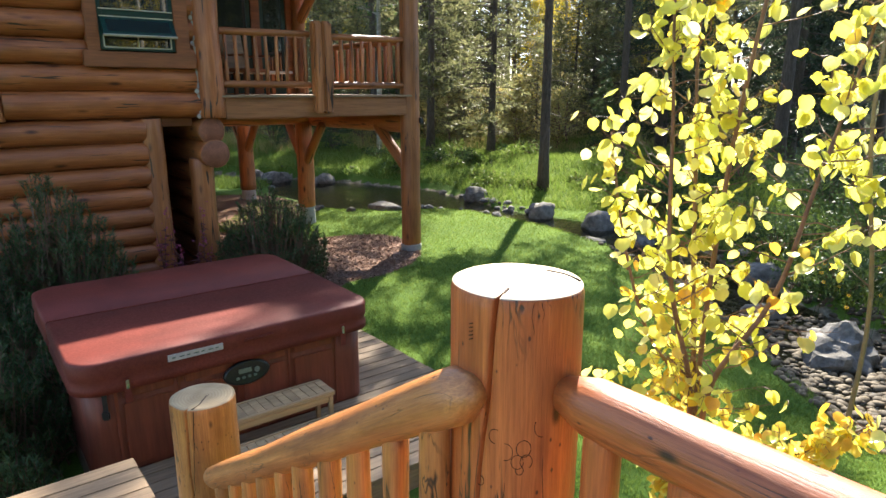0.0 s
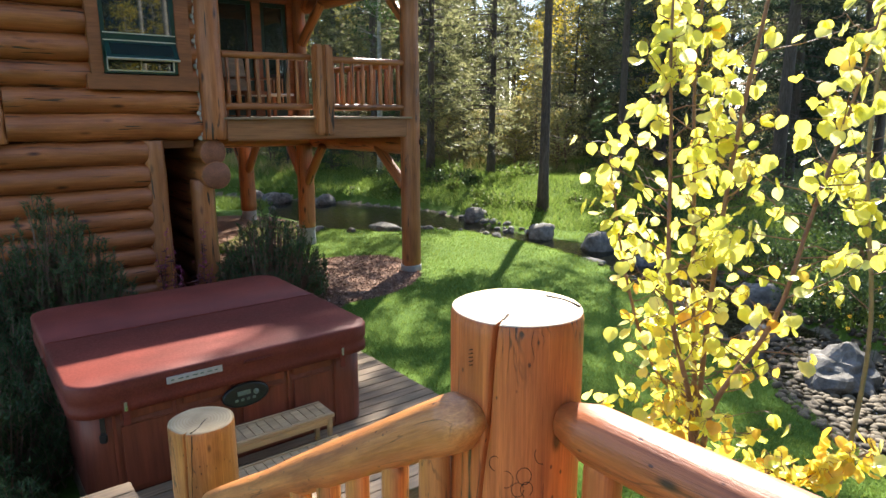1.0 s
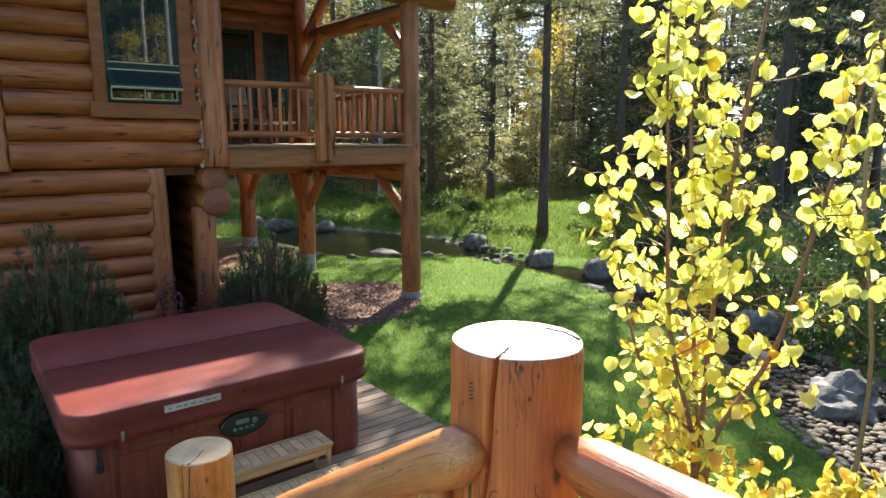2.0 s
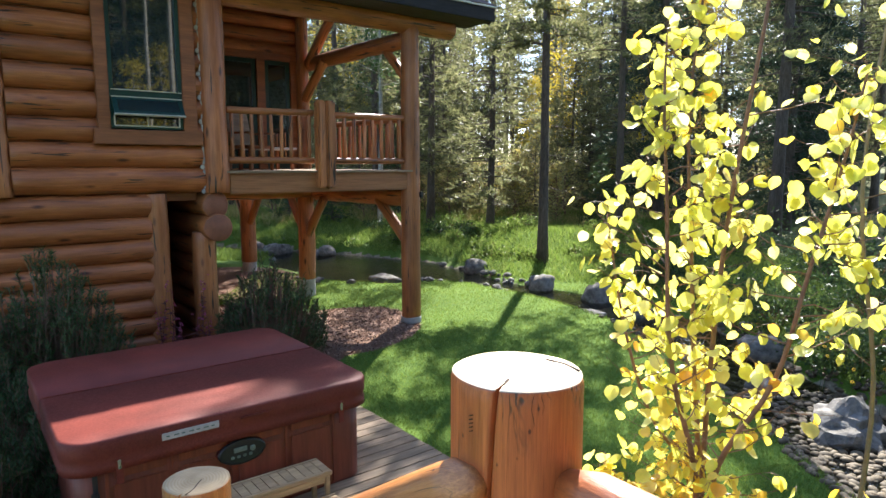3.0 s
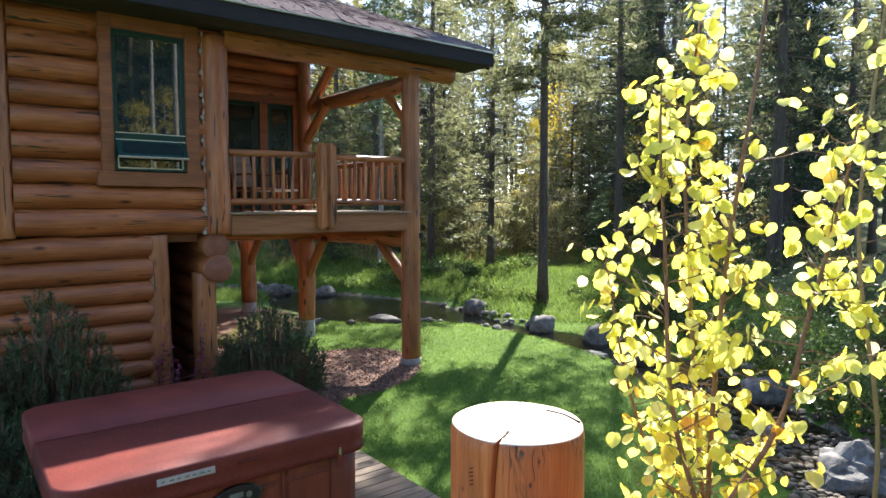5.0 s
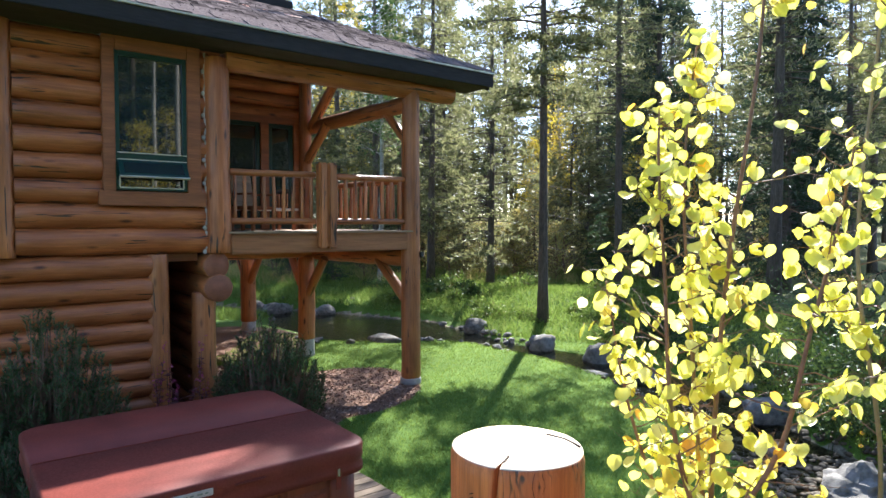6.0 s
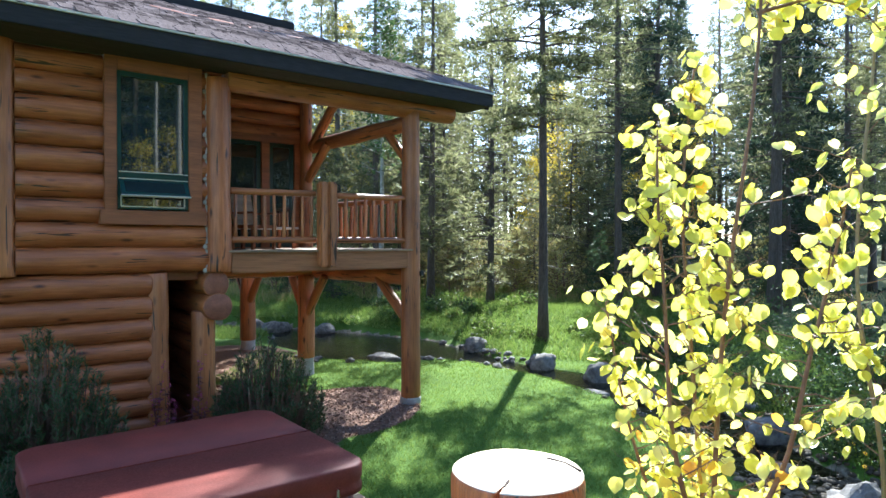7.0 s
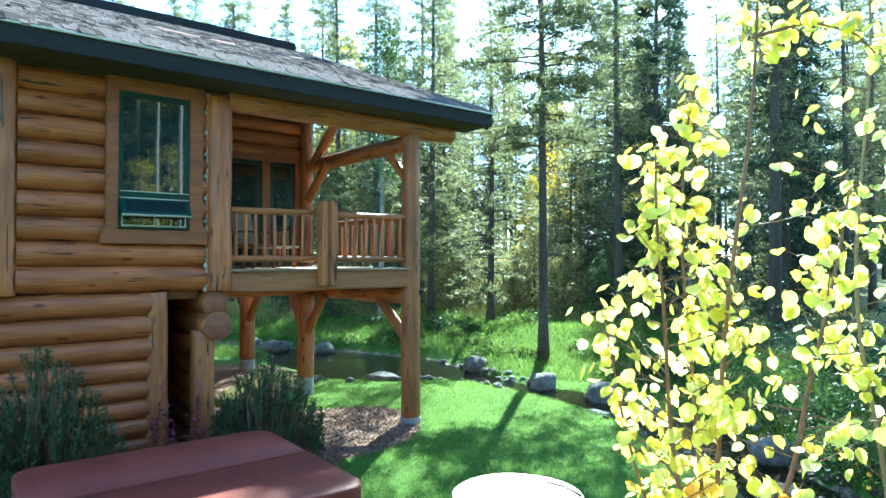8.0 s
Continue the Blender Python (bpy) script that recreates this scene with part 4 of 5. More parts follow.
put("hairline_crack", tube_mesh("hairline_crack", [on_shaft(0.1285, -86 - 1.6 * k + 0.8 * math.sin(3 * k), 1.66 - 0.05 * k) for k in range(8)], [0.002, 0.0018, 0.0016, 0.0014, 0.0014, 0.0012, 0.001, 0.0005], BARK_DARK, 5), post2)

stair_rail = thing("stair_rail", None, "sloping peeled log handrail with whittled balusters", "railing")
A, B = Vector((0.062, 1.045, 2.385)), Vector((-0.90, 2.26, 1.40))
log("handrail", A, B, 0.05, 0.05, NEAR_LOG_PALE, stair_rail, seg=28, wob=0.10, round_end=0.07, rings=40, end=NEAR_LOG_PALE)
low = Vector((0, 0, -0.72))
log("lower_rail", A + low, B + low, 0.05, 0.045, NEAR_LOG_PALE, stair_rail, seg=18, end=NEAR_LOG_PALE)
bal = [log_mesh("baluster", 0.72, 0.027, 0.029, NEAR_LOG_PALE, PALE_END, seg=14, wob=0.13, rings=14, seed=200 + k, round_end=0.03) for k in range(4)]
for i in range(10):
    p = A.lerp(B, (i + 0.85) / 10.6) + low
    put("baluster", bal[i % 4], stair_rail, pose(p.x, p.y, p.z + 0.01, 0, -90 + rng.uniform(-1, 1), rng.uniform(0, 360)))
deck_rail = thing("deck_rail", None, "level peeled log handrail with thick whittled balusters", "railing")
A2, B2 = Vector((0.205, 1.07, 2.372)), Vector((0.205 + 0.616 * 2.4, 1.07 - 0.788 * 2.4, 2.38))
log("handrail", A2, B2, 0.05, 0.054, NEAR_LOG, deck_rail, seg=28, wob=0.06, round_end=0.05, rings=40, end=NEAR_LOG)
log("lower_rail", A2 - Vector((0, 0, 0.75)), B2 - Vector((0, 0, 0.75)), 0.05, 0.05, NEAR_LOG, deck_rail, seg=18, end=NEAR_LOG)
bal2 = [log_mesh("baluster", 0.75, 0.030, 0.034, NEAR_LOG, PALE_END, seg=14, wob=0.13, rings=14, seed=210 + k, round_end=0.03) for k in range(3)]
for i in range(14):
    p = A2 + (B2 - A2).normalized() * (0.10 + 0.165 * i) - Vector((0, 0, 0.75))
    put("baluster", bal2[i % 3], deck_rail, pose(p.x, p.y, p.z + 0.01, 0, -90 + rng.uniform(-1, 1), rng.uniform(0, 360)))
log("newel_foot", (0, 0, -0.3), (0, 0, 0.995), 0.122, 0.121, NEAR_LOG, post, seg=24)
log("newel_foot", (0, 0, -0.3), (0, 0, 0.12), 0.13, 0.13, NEAR_LOG_PALE, post2, seg=24)


# ---- trees of the forest ----
def slivers(centres, dirs, length, width, rg, spread=0.6):
    """Thin triangles at the centres, about the given directions."""
    n = len(centres)
    d = dirs + spread * rg.normal(size=(n, 3))
    d /= np.linalg.norm(d, axis=1)[:, None]
    s = np.cross(d, rg.normal(size=(n, 3)))
    s /= np.linalg.norm(s, axis=1)[:, None] + 1e-9
    L = (length * rg.uniform(0.6, 1.3, n))[:, None]
    w = (width * rg.uniform(0.7, 1.3, n))[:, None]
    return np.stack([centres - s * w / 2, centres + s * w / 2, centres + d * L], 1)


def conifer(seed, h, r, lo, spread, material, branches, tufts=6, per=7, droop=0.15, size=0.26, name="pine_tree", label="", lean=0.0):
    """A conifer: a tapered trunk, dead lower branches, and limbs that carry tufts of needles."""
    rg = np.random.default_rng(seed)
    tree = thing(name, None, label, "tree")
    zs = np.linspace(0, 1, 14)
    ph = rg.uniform(0, 6.28, 2)
    tr = np.stack([lean * h * zs + 0.05 * np.sin(4 * zs + ph[0]), 0.05 * np.sin(5 * zs + ph[1]), h * zs - 0.3], 1)
    rad = r * (1 - 0.93 * zs) + 0.35 * r * np.exp(-zs * h * 2.0)
    put("trunk", tube_mesh("trunk", tr, rad, PINE_BARK, 10), tree)
    wood, leaf = [], []
    for i in range(branches):
        f = lo + (1 - lo) * (i + rg.uniform(0, 1)) / branches
        a = rg.uniform(0, 6.283)
        L = spread * (1 - ((f - lo) / (1 - lo)) ** 1.3) * rg.uniform(0.55, 1.15) + 0.25
        if f < lo + 0.12:
            L *= rg.uniform(0.5, 1.0)
        o = np.array([np.interp(f, zs, tr[:, 0]), np.interp(f, zs, tr[:, 1]), f * h - 0.3])
        hd = np.array([math.cos(a), math.sin(a), 0])
        t = np.linspace(0, 1, 5)
        up = rg.uniform(-0.1, 0.35)
        pts = o + np.outer(t * L, hd) + np.outer(L * (up * t - (droop + up) * t * t), [0, 0, 1])
        wood.append(tube_tris(pts, 0.028 * (1 - 0.8 * t) * (0.4 + L / 3), 4))
        k = int(tufts * (0.5 + L / spread))
        for u in rg.uniform(0.22, 1.0, k):
            c = o + hd * u * L + np.array([0, 0, L * (up * u - (droop + up) * u * u)])
            side = np.array([-hd[1], hd[0], 0]) * rg.uniform(-0.35, 0.35) * L * (1.1 - 0.6 * u)
            n = per
            cc = c + side + rg.normal(scale=size * 0.38, size=(n, 3)) * [1, 1, 0.55]
            leaf.append(slivers(cc, hd[None] * 0.8 + np.array([[0, 0, 0.25]]), size, size * 0.19, rg, 0.7))
    for i in range(int(26 * lo) + 6):
        f = rg.uniform(0.08, lo + 0.15)
        a, L = rg.uniform(0, 6.283), rg.uniform(0.3, 1.5)
        o = np.array([np.interp(f, zs, tr[:, 0]), np.interp(f, zs, tr[:, 1]), f * h - 0.3])
        t = np.linspace(0, 1, 4)
        pts = o + np.outer(t * L, [math.cos(a), math.sin(a), 0]) + np.outer(-0.25 * L * t * t, [0, 0, 1])
        wood.append(tube_tris(pts, 0.014 * (1 - 0.7 * t), 3))
    put("branchwork", soup("branchwork", np.concatenate(wood), PINE_BARK), tree, None, "", "stuff")
    put("crown", soup("crown", np.concatenate(leaf), material), tree)
    return tree


def broadleaf(seed, h, r, lo, spread, material, bark, clumps, per, size, name, label):
    """A slim aspen: pale trunk, thin limbs, a loose crown of small leaves."""
    rg = np.random.default_rng(seed)
    tree = thing(name, None, label, "tree")
    zs = np.linspace(0, 1, 12)
    tr = np.stack([0.12 * np.sin(3 * zs + seed), 0.12 * np.sin(4 * zs), h * zs - 0.3], 1)
    put("trunk", tube_mesh("trunk", tr, r * (1 - 0.9 * zs) + 0.004, bark, 9), tree)
    wood, leaf = [], []
    for i in range(clumps):
        f = lo + (1 - lo) * rg.uniform(0, 1)
        a = rg.uniform(0, 6.283)
        L = spread * math.sqrt(max(0.05, 1 - (2 * (f - lo) / (1 - lo) - 0.8) ** 2 * 0.6)) * rg.uniform(0.3, 1.1)
        o = np.array([np.interp(f, zs, tr[:, 0]), np.interp(f, zs, tr[:, 1]), f * h - 0.3])
        hd = np.array([math.cos(a), math.sin(a), rg.uniform(0.1, 0.7)])
        t = np.linspace(0, 1, 4)
        pts = o + np.outer(t * L, hd)
        wood.append(tube_tris(pts, 0.02 * (1 - 0.75 * t), 3))
        n = per
        cc = o + np.outer(rg.uniform(0.3, 1.05, n) * L, hd) + rg.normal(scale=0.22 * spread * 0.5, size=(n, 3))
        leaf.append(slivers(cc, np.zeros((n, 3)), size, size * 0.9, rg, 1.0))
    put("branchwork", soup("branchwork", np.concatenate(wood), bark), tree, None, "", "stuff")
    put("crown", soup("crown", np.concatenate(leaf), material), tree)
    return tree


def stand(tree, x, y, turn_deg, s=1.0):
    z = float(height(x, y))
    return copy_thing(tree, pose(x, y, z, 0, 0, turn_deg) @ Matrix.Scale(s, 4))


PL = "tall lodgepole pine with a thin needled crown"
protos = [conifer(11, 20.0, 0.2, 0.24, 2.1, NEEDLE, 170, label=PL), conifer(12, 19.0, 0.17, 0.14, 2.0, NEEDLE, 170, label=PL),
          conifer(13, 19.0, 0.145, 0.34, 2.0, NEEDLE, 130, label=PL), conifer(14, 15.0, 0.16, 0.07, 2.2, NEEDLE, 160, label=PL),
          conifer(15, 18.0, 0.2, 0.05, 2.6, SPRUCE, 190, tufts=9, per=10, droop=0.35, size=0.3, name="spruce_tree", label="dense dark green spruce branching to the ground"),
          conifer(16, 3.4, 0.06, 0.08, 0.95, JUNIPER, 80, tufts=6, per=8, size=0.14, name="young_spruce", label="young bushy spruce at the edge of the wood"),
          broadleaf(17, 11.0, 0.11, 0.3, 1.7, FAR_YELLOW, PALE_BARK, 90, 26, 0.13, "aspen_tree", "pale-barked aspen with yellow autumn leaves"),
          broadleaf(18, 3.2, 0.05, 0.12, 1.1, STRAW_LEAF, TWIG, 60, 22, 0.10, "yellow_shrub", "loose shrub with yellowing leaves"),
          broadleaf(19, 12.0, 0.12, 0.45, 1.6, SHRUB_LEAF, PALE_BARK, 80, 26, 0.13, "aspen_tree", "pale-barked aspen still in green leaf"),
          conifer(20, 8.0, 0.09, 0.05, 1.6, NEEDLE, 130, tufts=6, per=8, size=0.2, name="young_pine", label="young pine branching to the ground"),
          conifer(22, 21.0, 0.19, 0.1, 2.3, NEEDLE, 200, tufts=9, per=11, size=0.2, label="tall full-crowned lodgepole pine"),
          broadleaf(21, 15.0, 0.125, 0.68, 1.7, FAR_YELLOW, PALE_BARK, 60, 26, 0.13, "aspen_tree", "tall aspen with a bare pale trunk"),
          conifer(24, 18.5, 0.15, 0.34, 2.6, NEEDLE, 150, tufts=11, per=14, size=0.24, label="lodgepole pine with a bare lower trunk and broad crown")]
# the trees told apart from the house deck: kind, x, y, turn, size
KEY = [(12, 2.84, 18.2, 20, 1.0), (2, 5.9, 21.5, 170, 0.95), (3, 1.85, 24.6, 100, 0.95), (1, -0.45, 26.0, 200, 0.95), (8, -2.55, 25.5, 10, 1.0), (9, 0.9, 28.4, 15, 0.75), (9, -1.7, 30.0, 75, 0.8), (10, -3.2, 30.5, 15, 1.0), (0, -5.6, 33.5, 75, 1.05), (10, -1.2, 35.0, 175, 1.0), (1, -4.0, 38.0, 275, 1.1), (10, -7.0, 37.0, 5, 1.0), (9, 2.7, 31.0, 135, 0.6), (9, 5.6, 31.5, 35, 0.7), (9, -4.0, 31.0, 235, 0.8), (9, 4.2, 29.0, 300, 0.6),
       (4, 8.6, 25.5, 40, 1.0), (4, 11.8, 22.0, 150, 0.9), (0, 10.2, 19.6, 70, 1.0), (4, 14.8, 27.0, 80, 1.1), (4, 13.6, 16.5, 10, 0.8),
       (6, -6.2, 41.0, 0, 1.45), (6, -7.6, 43.5, 80, 1.35), (6, 4.6, 33.0, 30, 0.6), (1, 2.6, 36.0, 130, 0.75), (6, 6.5, 36.0, 220, 1.0), (6, 10.5, 34.0, 300, 0.95), (6, 14.0, 36.0, 60, 1.0),
       (7, 3.2, 28.6, 0, 1.0), (7, 2.3, 27.6, 50, 0.8), (7, 3.6, 30.6, 120, 0.9), (7, 1.6, 28.8, 260, 0.8), (7, 4.3, 32.2, 310, 1.0), (7, 5.6, 29.0, 90, 1.0), (7, 0.6, 30.5, 180, 0.9), (7, 9.8, 29.5, 40, 1.1), (7, 12.5, 24.0, 200, 0.9),
       (5, -4.4, 25.6, 0, 1.0), (5, -2.0, 28.4, 120, 1.1), (5, 6.6, 26.6, 60, 0.9), (5, -6.6, 27.2, 200, 1.0), (5, 9.2, 14.8, 0, 0.7), (5, 10.6, 12.4, 0, 0.8)]
for k, x, y, tn, s in KEY:
    stand(protos[k], x, y, tn, s)
placed = [(x, y) for _, x, y, _, _ in KEY]
rw = np.random.default_rng(23)


def in_house(x, y):
    hx, hy = (HOUSE.inverted() @ Vector((x, y, 0))).xy
    return -12 < hx < 3 and -2 < hy < 17


# pines scattered behind the bank, then the deeper wood
count = 0
while count < 118:
    y = 27 + 12 * rw.uniform() if count < 14 else 38 + 32 * rw.uniform() ** 1.2
    x = rw.uniform(-0.8, 0.85) * y * 0.85
    near = min(math.hypot(x - a, y - b) for a, b in placed)
    glade = y < 45 and abs(x + 1.6 - 0.268 * (y - 11.5)) < 1.5     # an opening that lets the sun onto the porch
    if near < 1.7 + 0.012 * y or in_house(x, y) or glade:
        continue
    placed.append((x, y))
    stand(protos[int(rw.choice([0, 1, 2, 3, 3, 1, 10, 3, 0, 1, 2, 10]))], x, y, rw.uniform(0, 360), rw.uniform(0.85, 1.15))
    count += 1
for i in range(46):
    y = rw.uniform(52, 84)
    stand(protos[int(rw.choice([0, 1, 2, 3, 4]))], rw.uniform(-0.35, 0.75) * y, y, rw.uniform(0, 360), rw.uniform(1.1, 1.35))
for i in range(34):
    y = 33 + 18 * rw.uniform()
    x = rw.uniform(-0.45, 0.6) * y
    if not in_house(x, y):
        stand(protos[9], x, y, rw.uniform(0, 360), rw.uniform(0.7, 1.35))
# golden brush between the trunks
for i in range(20):
    y = rw.uniform(26.5, 38)
    x = rw.uniform(-0.28, 0.5) * y
    if not in_house(x, y):
        stand(protos[7], x, y, rw.uniform(0, 360), rw.uniform(0.5, 1.05))
# the wood behind the deck, mirrored by the window: bare aspen trunks before dark conifers
WX, WY, MX, MY = -4.15, 9.23, 0.786, -0.618


def mirrored(along_m, aside):
    return WX + along_m * MX - aside * MY, WY + along_m * MY + aside * MX


for k, d, a, sc in ((11, 16.0, 0.08, 0.9), (11, 16.5, 0.92, 1.1), (11, 26.0, 0.95, 0.9), (6, 15.2, -0.45, 0.60), (6, 17.0, 0.45, 0.66),
                    (4, 25.0, -2.2, 1.1), (4, 26.0, 0.4, 1.15), (4, 24.5, 2.6, 1.1), (0, 23.0, -0.9, 1.1), (4, 31.0, -1.0, 1.2), (4, 32.0, 2.0, 1.2), (4, 30.0, -4.0, 1.2), (0, 23.5, 1.6, 1.0), (4, 30.0, 5.0, 1.2), (1, 28.0, -5.5, 1.1)):
    x, y = mirrored(d, a)
    stand(protos[k], x, y, 40 * k + 25 * d, sc)
# Unseen spruces added so the porch door glass mirrors them, not bright sky.
for x, y, sc in ((17.0, 2.0, 1.0), (19.5, 0.6, 1.1), (16.0, 4.6, 1.0), (21.0, 3.5, 1.2), (22.0, -0.5, 1.2)):
    stand(protos[4], x, y, 31 * x, sc)
for i in range(48):
    x, y = rw.uniform(6, 32), rw.uniform(-28, -1.5)
    d, a = (x - WX) * MX + (y - WY) * MY, -(x - WX) * MY + (y - WY) * MX
    if d < 34 and abs(a) < 3.4:
        continue
    stand(protos[int(rw.choice([0, 1, 3, 6, 3, 8, 4]))], x, y, rw.uniform(0, 360), rw.uniform(0.9, 1.3))
for i in range(14):
    stand(protos[int(rw.choice([0, 1, 3, 4]))], rw.uniform(-30, 4), rw.uniform(-30, -14), rw.uniform(0, 360), 1.0)
for pr in protos:      # the first of each kind stands in the wood too
    x, y = rw.uniform(-12, 34), rw.uniform(46, 70)
    pr.matrix_basis = pose(x, y, float(height(x, y)), 0, 0, 0)


# ---- undergrowth, grass ----
def blades(n, x0, x1, y0, y1, keep, h, w, seed, bend=0.5):
    rg = np.random.default_rng(seed)
    x, y = rg.uniform(x0, x1, n), rg.uniform(y0, y1, n)
    ok = keep(x, y)
    x, y = x[ok], y[ok]
    n = len(x)
    base = np.stack([x, y, height(x, y) - 0.004], 1)
    d = rg.normal(size=(n, 3)) * [bend, bend, 0] + [0, 0, 1]
    return slivers(base, d, h, w, rg, 0.12)


def on_deck(x, y):
    hx, hy = 0.788 * (x + 0.607) + 0.616 * (y - 12), -0.616 * (x + 0.607) + 0.788 * (y - 12)
    return ((hx < -3.0) & (hy > -6.2) & (hy < -2.2)) | ((hx < -3.3) & (hy > -2.3)) | ((hx < -5.9) & (hy < -6))


def mulched(x, y):
    return (np.hypot((x + 1.75) / 1.45, (y - 11.6) / 1.9) < 0.93) | (np.hypot((x + 4.3) / 3.0, (y - 9.6) / 3.6) < 0.92)


lawn_keep = lambda x, y: (stream_at(x, y)[0] > 1.05) & ~on_deck(x, y) & ~mulched(x, y)
lawn = np.concatenate([blades(150000, -5, 5.5, 3.5, 17, lawn_keep, 0.05, 0.011, 31), blades(30000, -1, 4.5, 1.5, 6.5, lawn_keep, 0.05, 0.009, 32)])
tagged(put("lawn_grass", soup("lawn_grass", lawn, BLADE)), "short bright green mown lawn grass", "grass", kind="stuff")
bank_keep = lambda x, y: (stream_at(x, y)[0] > 1.05) & (stream_at(x, y)[0] < 14)
bank = np.concatenate([blades(130000, -11, 9, 15.5, 32, lambda x, y: (stream_at(x, y)[0] > 1.05) & (y + 0.35 * x > 17.3), 0.2, 0.022, 33, 0.6),
                       blades(30000, 5.2, 10, 3, 17, bank_keep, 0.25, 0.02, 34, 0.6)])
tagged(put("bank_grass", soup("bank_grass", bank, BANK_BLADE)), "longer sunlit grass on the far bank", "grass", kind="stuff")
dry = np.concatenate([blades(26000, -14, 18, 25, 38, lambda x, y: np.sin(x * 1.7) + np.sin(y * 1.3 + x) > -0.3, 0.55, 0.02, 35, 0.5)])
tagged(put("dry_grass", soup("dry_grass", dry, GOLD_GRASS)), "dry golden grass under the trees", "grass", kind="stuff")


def chips():
    rg = np.random.default_rng(41)
    n = 26000
    x, y = rg.uniform(-6, 0.2, n), rg.uniform(6.5, 14, n)
    ok = mulched(x, y) & ~on_deck(x, y)
    x, y = x[ok], y[ok]
    c = np.stack([x, y, height(x, y) + rg.uniform(0.0, 0.014, len(x))], 1)
    return slivers(c, rg.normal(size=(len(x), 3)) * [1, 1, 0.12], 0.055, 0.03, rg, 0.2)


tagged(put("bark_mulch", soup("bark_mulch", chips(), CHIP)), "reddish-brown bark mulch under the porch", "mulch", kind="stuff")


def shoots_bush(name, label, at, size, n, shoot, material, seed, brush=34, upright_bias=1.2, needle=0.07, group=""):
    """A bush of upright bottle-brush shoots that rise from a common foot."""
    rg = np.random.default_rng(seed)
    bush = thing(name, pose(at[0], at[1], float(height(at[0], at[1]))), label, "bush", group)
    wood, leaf = [], []
    for i in range(n):
        a, rr = rg.uniform(0, 6.283), math.sqrt(rg.uniform(0, 1))
        lx, ly = size[0] * rr * math.cos(a), size[1] * rr * math.sin(a)
        top = size[2] * (1 - 0.55 * rr * rr) * rg.uniform(0.55, 1.08)
        d = np.array([lx * 0.5, ly * 0.5, upright_bias]) + rg.normal(scale=0.22, size=3)
        d /= np.linalg.norm(d)
        L = shoot * rg.uniform(0.6, 1.3)
        p1 = np.array([lx, ly, top])
        p0 = p1 - d * L
        wood.append(tube_tris(np.stack([p0 * [0.75, 0.75, 0.35], p0, p1]), [0.012, 0.008, 0.003], 3))
        t = rg.uniform(0, 1, brush)[:, None]
        c = p0 + t * (p1 - p0)
        out = rg.normal(size=(brush, 3))
        out -= (out @ d)[:, None] * d
        out /= np.linalg.norm(out, axis=1)[:, None]
        leaf.append(slivers(c, out * 0.75 + d * 0.75, needle, needle * 0.2, rg, 0.15))
    put("stemwork", soup("stemwork", np.concatenate(wood), TWIG), bush, None, "", "stuff")
    put("foliage", soup("foliage", np.concatenate(leaf), material), bush)
    return bush


def house_at(x, y):
    p = HOUSE @ Vector((x, y, 0))
    return p.x, p.y


MUGO = "dark green bushy mountain pine against the log wall"
shoots_bush("pine_bush", MUGO, house_at(-6.0, -1.1), (0.95, 0.65, 1.9), 480, 0.34, JUNIPER, 51)
shoots_bush("pine_bush", MUGO, house_at(-7.1, -1.3), (0.9, 0.7, 1.6), 330, 0.34, JUNIPER, 52)
shoots_bush("pine_bush", "dark green bushy mountain pine beside the porch", house_at(-3.2, -0.95), (0.85, 0.6, 1.62), 460, 0.3, JUNIPER, 53)
shoots_bush("pine_bush", "bright green young pine shoots beside the hot tub", (-3.72, 4.75), (0.62, 0.8, 1.15), 380, 0.3, JUNIPER, 54)
shoots_bush("pine_bush", "dark green young pine shoots beside the hot tub", (-3.45, 5.35), (0.5, 0.7, 1.0), 300, 0.3, JUNIPER, 57)
shoots_bush("pine_bush", "bright green young pine shoots beside the hot tub", (-4.6, 6.3), (0.55, 0.8, 1.0), 260, 0.3, JUNIPER, 55)
shoots_bush("pine_bush", "bright green young pine shoots beside the landing", (-3.25, 3.95), (0.5, 0.5, 0.8), 260, 0.28, JUNIPER, 56)


def leafy_bush(name, label, at, size, n, leaf_size, material, seed, stems=40):
    rg = np.random.default_rng(seed)
    bush = thing(name, pose(at[0], at[1], float(height(at[0], at[1]))), label, "bush")
    v = rg.normal(size=(n, 3))
    v /= np.linalg.norm(v, axis=1)[:, None]
    c = v * rg.uniform(0.45, 1.0, (n, 1)) * (1 + 0.25 * np.sin(5 * v[:, :1] + 4 * v[:, 1:2] + seed)) * size
    c[:, 2] = np.abs(c[:, 2])
    put("foliage", soup("foliage", slivers(c, v * 0.6, leaf_size, leaf_size * 0.6, rg, 0.6), material), bush)
    wood = [tube_tris(np.stack([c[i] * [0.1, 0.1, 0], c[i] * 0.6, c[i]]), [0.012, 0.008, 0.003], 3) for i in range(stems)]
    put("stemwork", soup("stemwork", np.concatenate(wood), TWIG), bush, None, "", "stuff")
    return bush


